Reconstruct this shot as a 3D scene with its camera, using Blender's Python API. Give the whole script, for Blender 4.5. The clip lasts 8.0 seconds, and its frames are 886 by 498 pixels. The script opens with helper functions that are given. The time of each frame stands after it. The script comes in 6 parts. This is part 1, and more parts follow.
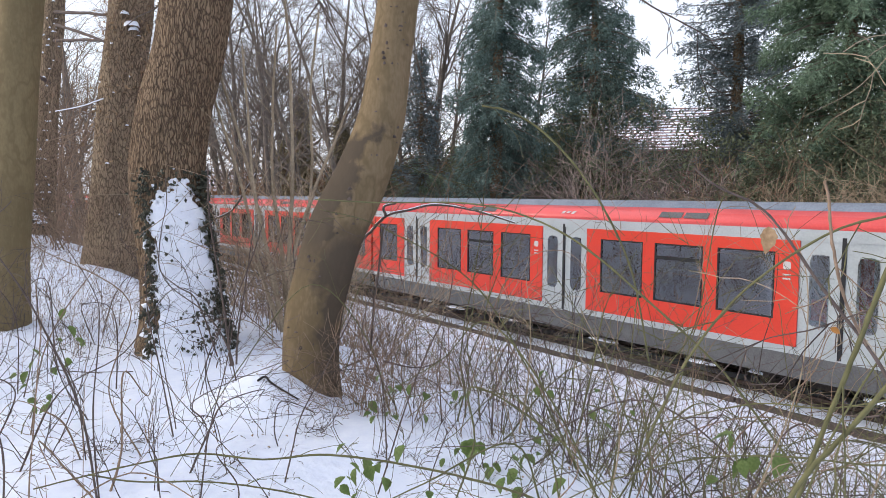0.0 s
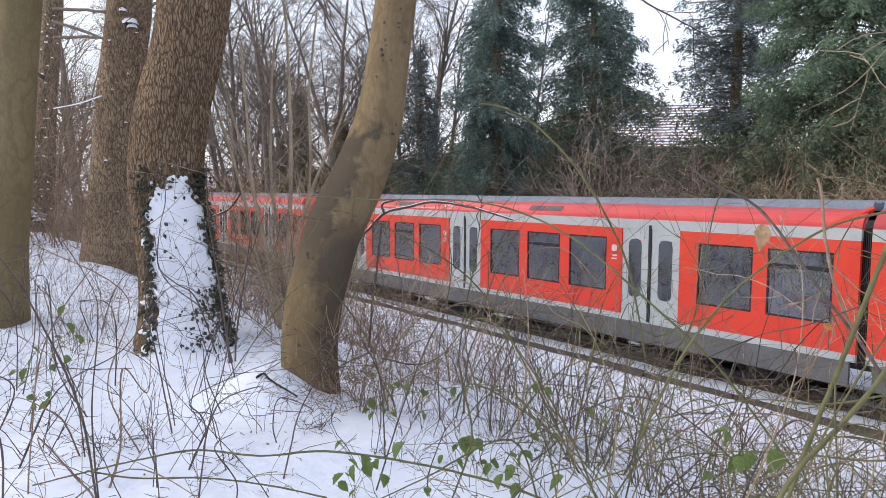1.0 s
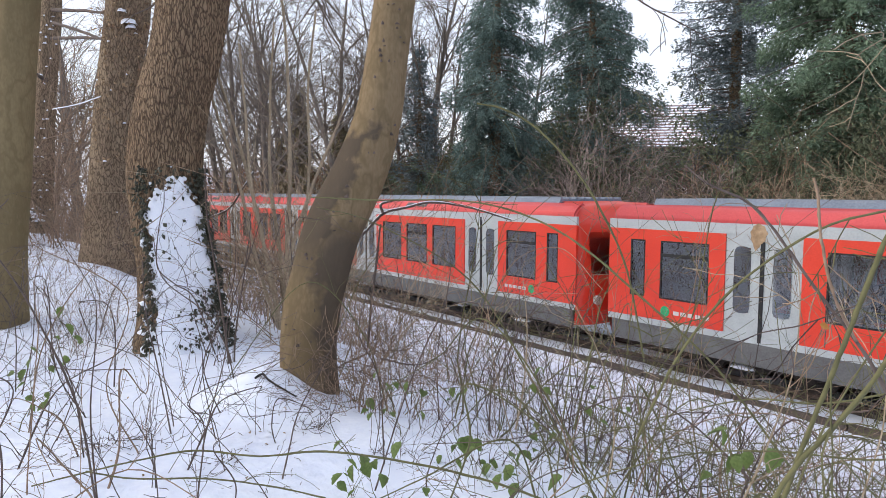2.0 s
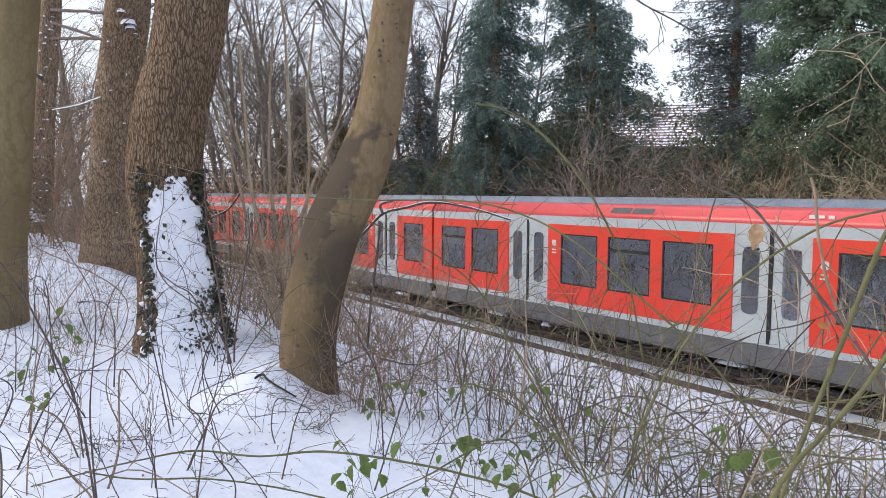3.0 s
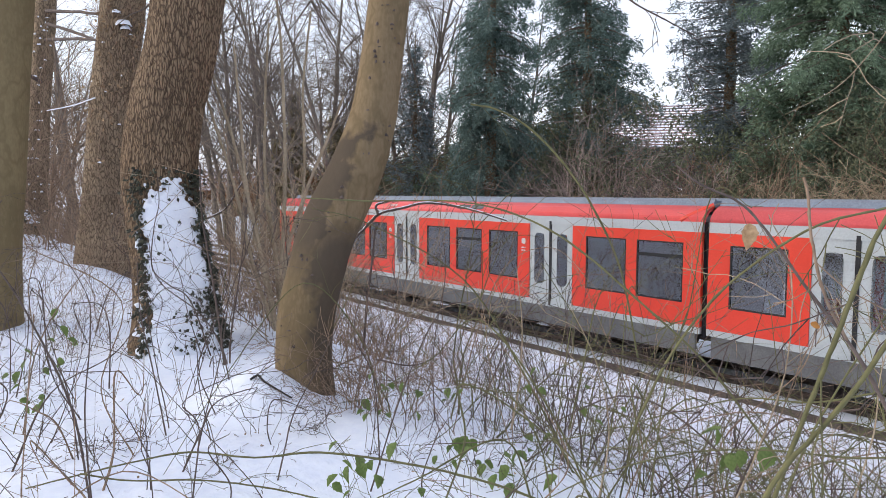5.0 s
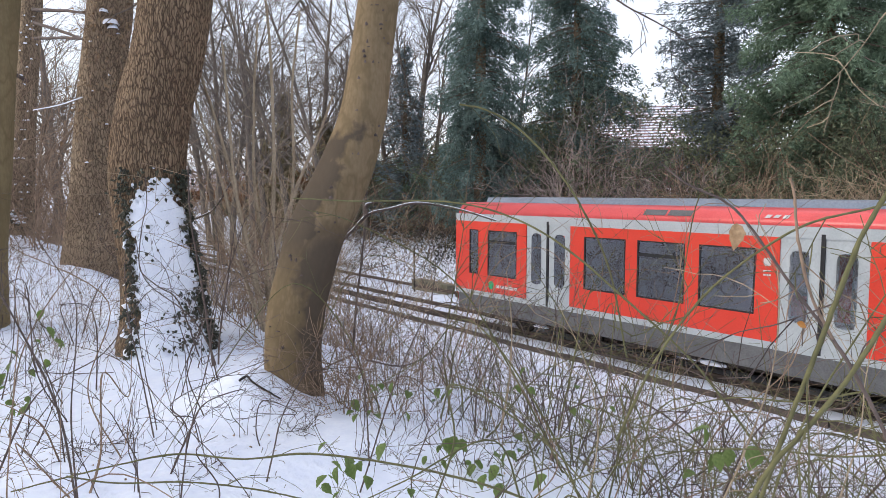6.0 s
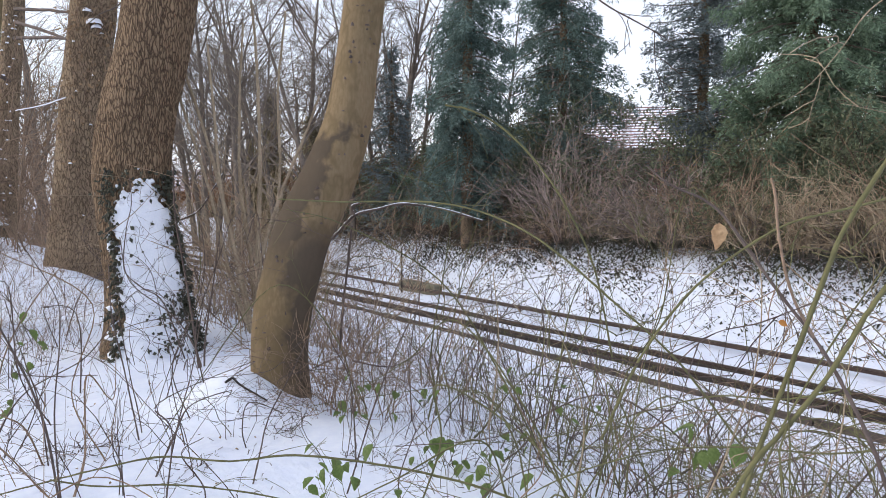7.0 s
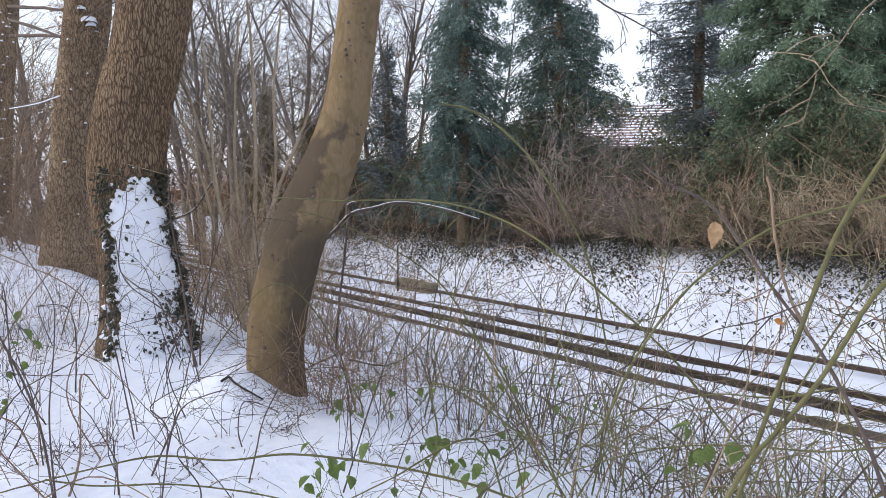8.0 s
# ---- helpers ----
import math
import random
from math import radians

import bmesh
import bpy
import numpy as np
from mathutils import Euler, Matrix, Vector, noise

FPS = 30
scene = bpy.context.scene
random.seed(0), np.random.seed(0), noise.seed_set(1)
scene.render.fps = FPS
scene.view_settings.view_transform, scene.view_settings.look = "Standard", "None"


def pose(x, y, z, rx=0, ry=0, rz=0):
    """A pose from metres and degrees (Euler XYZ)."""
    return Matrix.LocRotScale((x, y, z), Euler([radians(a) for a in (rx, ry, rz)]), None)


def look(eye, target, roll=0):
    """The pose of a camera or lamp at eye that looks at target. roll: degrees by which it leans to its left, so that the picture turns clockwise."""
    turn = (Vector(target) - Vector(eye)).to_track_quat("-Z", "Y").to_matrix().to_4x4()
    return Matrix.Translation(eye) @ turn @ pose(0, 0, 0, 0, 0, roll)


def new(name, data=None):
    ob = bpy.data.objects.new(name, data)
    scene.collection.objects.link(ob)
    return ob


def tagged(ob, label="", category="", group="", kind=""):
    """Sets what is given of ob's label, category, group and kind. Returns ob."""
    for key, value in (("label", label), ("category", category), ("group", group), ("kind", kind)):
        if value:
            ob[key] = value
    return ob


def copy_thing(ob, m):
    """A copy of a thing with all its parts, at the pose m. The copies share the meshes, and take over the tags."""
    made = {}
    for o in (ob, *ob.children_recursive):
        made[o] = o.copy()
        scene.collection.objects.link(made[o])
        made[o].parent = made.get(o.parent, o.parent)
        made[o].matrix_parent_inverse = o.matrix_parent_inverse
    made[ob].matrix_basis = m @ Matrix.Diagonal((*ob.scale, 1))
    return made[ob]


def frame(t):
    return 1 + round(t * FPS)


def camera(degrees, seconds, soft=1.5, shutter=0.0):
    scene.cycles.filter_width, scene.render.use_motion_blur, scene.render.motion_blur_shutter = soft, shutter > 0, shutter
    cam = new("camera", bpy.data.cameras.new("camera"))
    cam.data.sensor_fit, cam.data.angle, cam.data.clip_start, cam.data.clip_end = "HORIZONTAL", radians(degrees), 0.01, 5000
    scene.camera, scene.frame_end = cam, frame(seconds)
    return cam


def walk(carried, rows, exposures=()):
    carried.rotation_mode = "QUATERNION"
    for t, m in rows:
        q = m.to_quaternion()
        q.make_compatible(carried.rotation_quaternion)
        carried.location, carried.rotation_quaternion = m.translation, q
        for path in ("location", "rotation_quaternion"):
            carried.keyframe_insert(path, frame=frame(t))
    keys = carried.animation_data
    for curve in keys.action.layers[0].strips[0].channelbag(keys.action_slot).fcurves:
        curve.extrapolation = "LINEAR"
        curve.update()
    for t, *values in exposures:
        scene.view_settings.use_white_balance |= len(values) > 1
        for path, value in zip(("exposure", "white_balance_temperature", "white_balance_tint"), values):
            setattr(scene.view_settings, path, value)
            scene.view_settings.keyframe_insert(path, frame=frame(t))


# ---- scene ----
# Camera: hand-held above a railway cutting, turning slowly to the right of the leaving train.
cam = camera(65.0, 8.0, soft=0.75)


def held(yaw, pitch, roll, side, fore):
    """Pose from the heading off the track's direction, tilt, lean, and a small shift sideways and forwards."""
    a, p = radians(180 - yaw), radians(pitch)
    r38 = radians(38.37)
    eye = Vector((0, 0, 3.65)) + side * Vector((math.sin(r38), math.cos(r38), 0)) + fore * Vector((-math.cos(r38), math.sin(r38), 0))
    aim = eye + Vector((math.cos(a) * math.cos(p), math.sin(a) * math.cos(p), math.sin(p)))
    return look(eye, aim, roll)


walk(cam, [
    (0.0, held(35.75, -4.48, 0.31, -0.028, 0.010)),
    (0.5, held(35.81, -4.67, 0.28, -0.028, 0.002)),
    (1.0, held(35.82, -4.71, 0.30, -0.021, 0.002)),
    (1.5, held(35.86, -4.69, 0.28, -0.019, 0.000)),
    (3.0, held(35.87, -4.68, 0.17, -0.012, -0.002)),
    (3.5, held(35.88, -4.66, 0.17, -0.011, -0.003)),
    (4.0, held(35.92, -4.66, 0.14, -0.012, -0.006)),
    (4.5, held(35.99, -4.645, 0.10, -0.010, -0.005)),
    (6.0, held(37.01, -4.61, 0.09, -0.005, 0.000)),
    (6.5, held(37.57, -4.595, 0.04, 0.000, -0.001)),
    (7.0, held(38.05, -4.56, 0.01, 0.000, -0.003)),
    (7.5, held(38.29, -4.555, 0.00, 0.000, -0.001)),
    (8.0, held(38.37, -4.68, 0.00, 0.000, 0.000)),
], exposures=[(0.0, 0.34), (8.0, 0.31)])

# ---- light: bright overcast winter sky, soft sun high behind cloud ----
world = bpy.data.worlds.new("overcast_sky")
scene.world = world
world.use_nodes = True
wn, wl = world.node_tree.nodes, world.node_tree.links
wn.clear()
sky = wn.new("ShaderNodeTexSky")
sky.sky_type, sky.sun_disc = "NISHITA", False
sky.sun_elevation, sky.sun_rotation = radians(25), radians(211)
sky.air_density, sky.dust_density = 1.0, 3.0
sky_bg = wn.new("ShaderNodeBackground")
sky_bg.inputs["Strength"].default_value = 0.06
cloud_bg = wn.new("ShaderNodeBackground")
cloud_noise = wn.new("ShaderNodeTexNoise")
cloud_noise.inputs["Scale"].default_value = 2.5
cloud_noise.inputs["Detail"].default_value = 5
cloud_ramp = wn.new("ShaderNodeValToRGB")
cloud_ramp.color_ramp.elements[0].color = (0.75, 0.81, 0.985, 1)
cloud_ramp.color_ramp.elements[1].color = (0.92, 0.94, 1.0, 1)
cloud_bg.inputs["Strength"].default_value = 0.86
sky_add = wn.new("ShaderNodeAddShader")
sky_out = wn.new("ShaderNodeOutputWorld")
wl.new(sky.outputs[0], sky_bg.inputs["Color"])
wl.new(cloud_noise.outputs["Fac"], cloud_ramp.inputs[0])
wl.new(cloud_ramp.outputs[0], cloud_bg.inputs["Color"])
wl.new(sky_bg.outputs[0], sky_add.inputs[0])
wl.new(cloud_bg.outputs[0], sky_add.inputs[1])
wl.new(sky_add.outputs[0], sky_out.inputs["Surface"])

sun_data = bpy.data.lights.new("sun", "SUN")
sun_data.energy, sun_data.angle, sun_data.color = 1.25, radians(25), (1.0, 0.95, 0.88)
sun = new("sun", sun_data)
sun.matrix_basis = look((0, 0, 50), (18, 30, 34))


# ---- materials ----
def mat(name, dark, light, rough=0.8, scale=6.0, fine=60.0, bump=0.2, stretch=(1, 1, 1), metal=0.0, island=False, vary=0.0, spec=0.3, thin=0.0):
    """Surface whose colour wanders between two tones at two scales, with fine relief."""
    m = bpy.data.materials.new(name)
    m.use_nodes = True
    n, l = m.node_tree.nodes, m.node_tree.links
    b = n["Principled BSDF"]
    b.inputs["Roughness"].default_value, b.inputs["Metallic"].default_value = rough, metal
    b.inputs["Specular IOR Level"].default_value = spec
    co, mp = n.new("ShaderNodeTexCoord"), n.new("ShaderNodeMapping")
    mp.inputs["Scale"].default_value = stretch
    l.new(co.outputs["Object"], mp.inputs["Vector"])
    a, f = n.new("ShaderNodeTexNoise"), n.new("ShaderNodeTexNoise")
    a.inputs["Scale"].default_value, f.inputs["Scale"].default_value = scale, fine
    a.inputs["Detail"].default_value, f.inputs["Detail"].default_value = 4, 5
    l.new(mp.outputs[0], a.inputs["Vector"]), l.new(mp.outputs[0], f.inputs["Vector"])
    mix = n.new("ShaderNodeMath")
    mix.operation = "MULTIPLY_ADD"
    mix.inputs[1].default_value = 0.5
    half = n.new("ShaderNodeMath")
    half.operation = "MULTIPLY"
    half.inputs[1].default_value = 0.5
    l.new(f.outputs["Fac"], half.inputs[0])
    l.new(a.outputs["Fac"], mix.inputs[0]), l.new(half.outputs[0], mix.inputs[2])
    ramp = n.new("ShaderNodeValToRGB")
    ramp.color_ramp.elements[0].position, ramp.color_ramp.elements[1].position = 0.36, 0.64
    ramp.color_ramp.elements[0].color, ramp.color_ramp.elements[1].color = (*dark, 1), (*light, 1)
    l.new(mix.outputs[0], ramp.inputs[0])
    colour = ramp.outputs[0]
    if island or vary:
        hsv = n.new("ShaderNodeHueSaturation")
        rnd = n.new("ShaderNodeNewGeometry").outputs["Random Per Island"] if island else n.new("ShaderNodeObjectInfo").outputs["Random"]
        span = n.new("ShaderNodeMapRange")
        amount = vary or 0.35
        span.inputs["To Min"].default_value, span.inputs["To Max"].default_value = 1 - amount, 1 + amount
        l.new(rnd, span.inputs["Value"]), l.new(span.outputs[0], hsv.inputs["Value"])
        l.new(colour, hsv.inputs["Color"])
        colour = hsv.outputs[0]
    l.new(colour, b.inputs["Base Color"])
    if bump:
        bp = n.new("ShaderNodeBump")
        bp.inputs["Strength"].default_value, bp.inputs["Distance"].default_value = bump, 0.02
        l.new(f.outputs["Fac"], bp.inputs["Height"]), l.new(bp.outputs[0], b.inputs["Normal"])
    if thin:
        tl, mx = n.new("ShaderNodeBsdfTranslucent"), n.new("ShaderNodeMixShader")
        mx.inputs[0].default_value = thin
        l.new(colour, tl.inputs["Color"])
        l.new(b.outputs[0], mx.inputs[1]), l.new(tl.outputs[0], mx.inputs[2])
        l.new(mx.outputs[0], n["Material Output"].inputs["Surface"])
    return m


def glass(name, tint, gloss=0.04, ior=1.7, extra=0.0):
    """Tinted pane: lets a little light through and mirrors the surroundings; extra: mirror coating."""
    m = bpy.data.materials.new(name)
    m.use_nodes = True
    n, l = m.node_tree.nodes, m.node_tree.links
    n.remove(n["Principled BSDF"])
    out = n["Material Output"]
    tr, gl, mx, fr = n.new("ShaderNodeBsdfTransparent"), n.new("ShaderNodeBsdfGlossy"), n.new("ShaderNodeMixShader"), n.new("ShaderNodeFresnel")
    tr.inputs[0].default_value = (*tint, 1)
    gl.inputs["Roughness"].default_value = gloss
    fr.inputs["IOR"].default_value = ior
    coat = n.new("ShaderNodeMath")
    coat.operation, coat.inputs[1].default_value, coat.use_clamp = "ADD", extra, True
    l.new(fr.outputs[0], coat.inputs[0])
    l.new(coat.outputs[0], mx.inputs[0]), l.new(tr.outputs[0], mx.inputs[1]), l.new(gl.outputs[0], mx.inputs[2])
    l.new(mx.outputs[0], out.inputs["Surface"])
    return m


M_SNOW = mat("snow", (0.68, 0.725, 0.85), (0.79, 0.825, 0.91), 0.65, 1.2, 14, 0.75, spec=0.2)
M_SNOWCAP = mat("snow_clump", (0.73, 0.77, 0.87), (0.84, 0.87, 0.93), 0.7, 5, 60, 0.3, spec=0.2)


def bark(name, crack, dark, light, across, along, depth, wet=None):
    """Bark with dark furrows between paler plates; wet: tone of large damp stains low on the trunk."""
    m = mat(name, dark, light, 0.95, 3, 50, 0.0, (1, 1, 0.4), spec=0.1)
    n, l = m.node_tree.nodes, m.node_tree.links
    b = n["Principled BSDF"]
    base = b.inputs["Base Color"].links[0].from_socket
    co, mp, no = n.new("ShaderNodeTexCoord"), n.new("ShaderNodeMapping"), n.new("ShaderNodeTexNoise")
    mp.inputs["Scale"].default_value = (across, across, along)
    no.inputs["Scale"].default_value, no.inputs["Detail"].default_value = 1.0, 3
    l.new(co.outputs["Object"], mp.inputs["Vector"]), l.new(mp.outputs[0], no.inputs["Vector"])
    off, mag, rp = n.new("ShaderNodeMath"), n.new("ShaderNodeMath"), n.new("ShaderNodeMapRange")
    off.operation, mag.operation = "SUBTRACT", "ABSOLUTE"
    off.inputs[1].default_value = 0.5
    rp.inputs["From Max"].default_value = 0.07
    l.new(no.outputs["Fac"], off.inputs[0]), l.new(off.outputs[0], mag.inputs[0]), l.new(mag.outputs[0], rp.inputs["Value"])
    mx = n.new("ShaderNodeMix")
    mx.data_type = "RGBA"
    mx.inputs["A"].default_value = (*crack, 1)
    l.new(rp.outputs[0], mx.inputs["Factor"]), l.new(base, mx.inputs["B"])
    colour = mx.outputs["Result"]
    if wet:
        def calc(kind, a, b):
            m2 = n.new("ShaderNodeMath")
            m2.operation = kind
            for k, v in enumerate((a, b)):
                if isinstance(v, (int, float)):
                    m2.inputs[k].default_value = v
                else:
                    l.new(v, m2.inputs[k])
            return m2.outputs[0]

        def step(v, lo, hi):
            r = n.new("ShaderNodeMapRange")
            r.inputs["From Min"].default_value, r.inputs["From Max"].default_value = lo, hi
            l.new(v, r.inputs["Value"])
            return r.outputs[0]

        big, sep = n.new("ShaderNodeTexNoise"), n.new("ShaderNodeSeparateXYZ")
        big.inputs["Scale"].default_value, big.inputs["Detail"].default_value = 5.0, 5
        l.new(co.outputs["Object"], big.inputs["Vector"]), l.new(co.outputs["Object"], sep.inputs[0])
        flank = calc("ADD", calc("MULTIPLY", sep.outputs["X"], 0.62), calc("MULTIPLY", sep.outputs["Y"], 0.78))
        ragged = calc("MULTIPLY", calc("SUBTRACT", big.outputs["Fac"], 0.5), 0.5)
        lean = calc("MULTIPLY", calc("SUBTRACT", sep.outputs["Z"], 3.4), 0.42)
        off = calc("ADD", calc("SUBTRACT", flank, lean), ragged)
        high = calc("MULTIPLY", step(off, -1.07, -1.12), step(calc("ADD", sep.outputs["Z"], ragged), 4.14, 4.08))
        high = calc("MULTIPLY", high, step(sep.outputs["Z"], 2.9, 3.3))
        low = calc("MULTIPLY", step(calc("ADD", flank, ragged), -1.25, -1.16), step(calc("ADD", sep.outputs["Z"], ragged), 3.5, 3.2))
        stain = calc("MULTIPLY", calc("MAXIMUM", high, low), 0.85)
        wx = n.new("ShaderNodeMix")
        wx.data_type = "RGBA"
        wx.inputs["B"].default_value = (*wet, 1)
        l.new(stain, wx.inputs["Factor"]), l.new(colour, wx.inputs["A"])
        colour = wx.outputs["Result"]
    l.new(colour, b.inputs["Base Color"])
    bp = n.new("ShaderNodeBump")
    bp.inputs["Strength"].default_value, bp.inputs["Distance"].default_value = 1.0, depth
    l.new(rp.outputs[0], bp.inputs["Height"]), l.new(bp.outputs[0], b.inputs["Normal"])
    return m


def plated(m, crack, across, along, depth, wide=0.11):
    """Lays a net of long interlaced furrows over a bark material."""
    n, l = m.node_tree.nodes, m.node_tree.links
    b = n["Principled BSDF"]
    base = b.inputs["Base Color"].links[0].from_socket
    co, mp, wob, add = n.new("ShaderNodeTexCoord"), n.new("ShaderNodeMapping"), n.new("ShaderNodeTexNoise"), n.new("ShaderNodeVectorMath")
    wob.inputs["Scale"].default_value, wob.inputs["Detail"].default_value = 5.0, 4
    amount = n.new("ShaderNodeVectorMath")
    amount.operation, add.operation = "SCALE", "ADD"
    amount.inputs["Scale"].default_value = 0.10
    l.new(co.outputs["Object"], wob.inputs["Vector"]), l.new(wob.outputs["Color"], amount.inputs[0])
    l.new(co.outputs["Object"], add.inputs[0]), l.new(amount.outputs[0], add.inputs[1])
    mp.inputs["Scale"].default_value = (across, across, along)
    vo = n.new("ShaderNodeTexVoronoi")
    vo.feature = "DISTANCE_TO_EDGE"
    vo.inputs["Scale"].default_value = 1.0
    l.new(add.outputs[0], mp.inputs["Vector"]), l.new(mp.outputs[0], vo.inputs["Vector"])
    rp, mx, bp = n.new("ShaderNodeMapRange"), n.new("ShaderNodeMix"), n.new("ShaderNodeBump")
    rp.inputs["From Max"].default_value = wide
    mx.data_type = "RGBA"
    mx.inputs["A"].default_value = (*crack, 1)
    l.new(vo.outputs["Distance"], rp.inputs["Value"]), l.new(rp.outputs[0], mx.inputs["Factor"]), l.new(base, mx.inputs["B"])
    l.new(mx.outputs["Result"], b.inputs["Base Color"])
    bp.inputs["Strength"].default_value, bp.inputs["Distance"].default_value = 0.9, depth
    l.new(rp.outputs[0], bp.inputs["Height"]), l.new(bp.outputs[0], b.inputs["Normal"])
    return m


M_OAK = plated(mat("oak_bark", (0.155, 0.108, 0.070), (0.285, 0.205, 0.134), 0.95, 2.2, 60, 0.0, (1, 1, 0.35), spec=0.1), (0.065, 0.045, 0.032), 40, 6.5, 0.010, 0.17)
M_BEECH = bark("smooth_bark", (0.150, 0.112, 0.064), (0.155, 0.114, 0.065), (0.215, 0.160, 0.098), 5, 3, 0.002, (0.072, 0.058, 0.046))
M_OLIVE = bark("olive_bark", (0.17, 0.132, 0.073), (0.16, 0.125, 0.07), (0.23, 0.18, 0.10), 6, 3, 0.0005)
M_BARK = plated(mat("dull_bark", (0.175, 0.13, 0.09), (0.33, 0.25, 0.17), 0.95, 2.5, 40, 0.0, (1, 1, 0.5), spec=0.1), (0.085, 0.063, 0.045), 22, 6.0, 0.010, 0.15)
M_BRANCH = mat("branch_bark", (0.10, 0.082, 0.070), (0.215, 0.178, 0.148), 0.9, 4, 40, 0.2)
M_TWIG = mat("dark_twig", (0.052, 0.039, 0.036), (0.125, 0.096, 0.084), 0.8, 3, 40, 0.1, island=True, vary=0.4)
M_TWIGBROWN = mat("brown_twig", (0.14, 0.095, 0.066), (0.28, 0.20, 0.14), 0.85, 3, 40, 0.1, island=True, vary=0.4)
M_TWIGTAN = mat("tan_stem", (0.20, 0.155, 0.105), (0.38, 0.305, 0.215), 0.85, 3, 40, 0.1, island=True, vary=0.25)
M_TWIGGREEN = mat("green_stem", (0.070, 0.070, 0.032), (0.145, 0.138, 0.062), 0.75, 3, 30, 0.15, island=True, vary=0.25)
M_GREYTWIG = mat("grey_brown_twig", (0.15, 0.115, 0.105), (0.30, 0.245, 0.225), 0.85, 3, 40, 0.1, island=True, vary=0.4)
M_SPRUCE = mat("spruce_needles", (0.096, 0.145, 0.135), (0.21, 0.285, 0.255), 0.8, 0.8, 30, 0.0, island=True, vary=0.45, thin=0.45)
M_FIR = mat("grey_needles", (0.12, 0.15, 0.165), (0.24, 0.285, 0.29), 0.8, 0.8, 30, 0.0, island=True, vary=0.45, thin=0.45)
M_THUJA = mat("thuja_needles", (0.125, 0.185, 0.13), (0.26, 0.35, 0.245), 0.8, 0.7, 30, 0.0, island=True, vary=0.4, thin=0.45)
M_HEDGE = mat("hedge_leaves", (0.095, 0.115, 0.075), (0.21, 0.23, 0.145), 0.7, 0.9, 30, 0.0, island=True, vary=0.45, thin=0.45)
M_RUSSET = mat("russet_leaf", (0.15, 0.075, 0.035), (0.30, 0.16, 0.08), 0.85, 1.5, 40, 0.0, island=True, vary=0.35, thin=0.45)
M_RUSSETGREEN = mat("rusty_needles", (0.19, 0.165, 0.10), (0.38, 0.32, 0.20), 0.8, 0.8, 30, 0.0, island=True, vary=0.45, thin=0.4)
M_LEAF = mat("bramble_leaf", (0.085, 0.13, 0.034), (0.16, 0.22, 0.07), 0.5, 12, 90, 0.2, island=True, vary=0.25, thin=0.45)
M_IVY = mat("ivy_leaf", (0.022, 0.022, 0.016), (0.055, 0.058, 0.036), 0.45, 10, 90, 0.1, island=True, vary=0.4)
M_DEAD = mat("dead_leaf", (0.16, 0.10, 0.055), (0.36, 0.25, 0.15), 0.85, 12, 80, 0.2, island=True, vary=0.35)
M_ORANGE = mat("orange_leaf", (0.34, 0.14, 0.03), (0.50, 0.24, 0.07), 0.8, 12, 80, 0.2)
M_RED = mat("red_paint", (0.58, 0.036, 0.016), (0.67, 0.048, 0.022), 0.32, 1.5, 30, 0.02, spec=0.5)
# body red for the roof edge, sky reflection painted in as a paler pink
M_SKYLITRED = mat("skylit_red_paint", (0.64, 0.078, 0.075), (0.74, 0.105, 0.10), 0.30, 1.5, 30, 0.03, spec=0.5)
M_WHITE = mat("light_grey_paint", (0.335, 0.365, 0.372), (0.43, 0.462, 0.47), 0.4, 2.0, 30, 0.02, spec=0.4)
M_SKIRT = mat("skirt_grey", (0.085, 0.085, 0.088), (0.14, 0.14, 0.14), 0.6, 3, 40, 0.1)
M_ROOFGREY = mat("roof_grey", (0.14, 0.17, 0.22), (0.22, 0.26, 0.32), 0.5, 2, 30, 0.1)
M_BLACK = mat("black_rubber", (0.010, 0.010, 0.012), (0.022, 0.022, 0.024), 0.6, 5, 60, 0.1)
M_UNDER = mat("underframe_dirt", (0.022, 0.018, 0.016), (0.060, 0.048, 0.040), 0.9, 5, 40, 0.4)
M_GLASS = glass("train_glass", (0.74, 0.77, 0.77), 0.02, 2.0, 0.15)
M_INSIDE = mat("interior_lining", (0.50, 0.52, 0.53), (0.62, 0.63, 0.63), 0.7, 3, 40, 0.0)
M_SEAT = mat("seat_cloth", (0.03, 0.05, 0.10), (0.07, 0.10, 0.16), 0.9, 20, 90, 0.2)
M_STEEL = mat("rail_steel", (0.045, 0.032, 0.028), (0.11, 0.08, 0.065), 0.55, 4, 40, 0.3, metal=0.4)
M_WOODDARK = mat("weathered_cover", (0.045, 0.035, 0.030), (0.12, 0.095, 0.080), 0.9, 4, 60, 0.4, (0.2, 1, 1))
M_SLEEPER = mat("sleeper_wood", (0.06, 0.045, 0.035), (0.15, 0.12, 0.095), 0.9, 4, 60, 0.4, vary=0.25)
M_CONCRETE = mat("concrete", (0.10, 0.092, 0.066), (0.20, 0.182, 0.135), 0.9, 5, 60, 0.4, vary=0.12)
M_FENCE = mat("fence_board", (0.13, 0.112, 0.10), (0.24, 0.21, 0.19), 0.9, 3, 50, 0.3, (1, 1, 0.2), vary=0.25)
M_TILE = mat("roof_tile", (0.24, 0.13, 0.12), (0.38, 0.23, 0.21), 0.85, 4, 60, 0.3, vary=0.25)
M_PLASTER = mat("white_plaster", (0.62, 0.62, 0.62), (0.76, 0.76, 0.75), 0.9, 2, 60, 0.2)
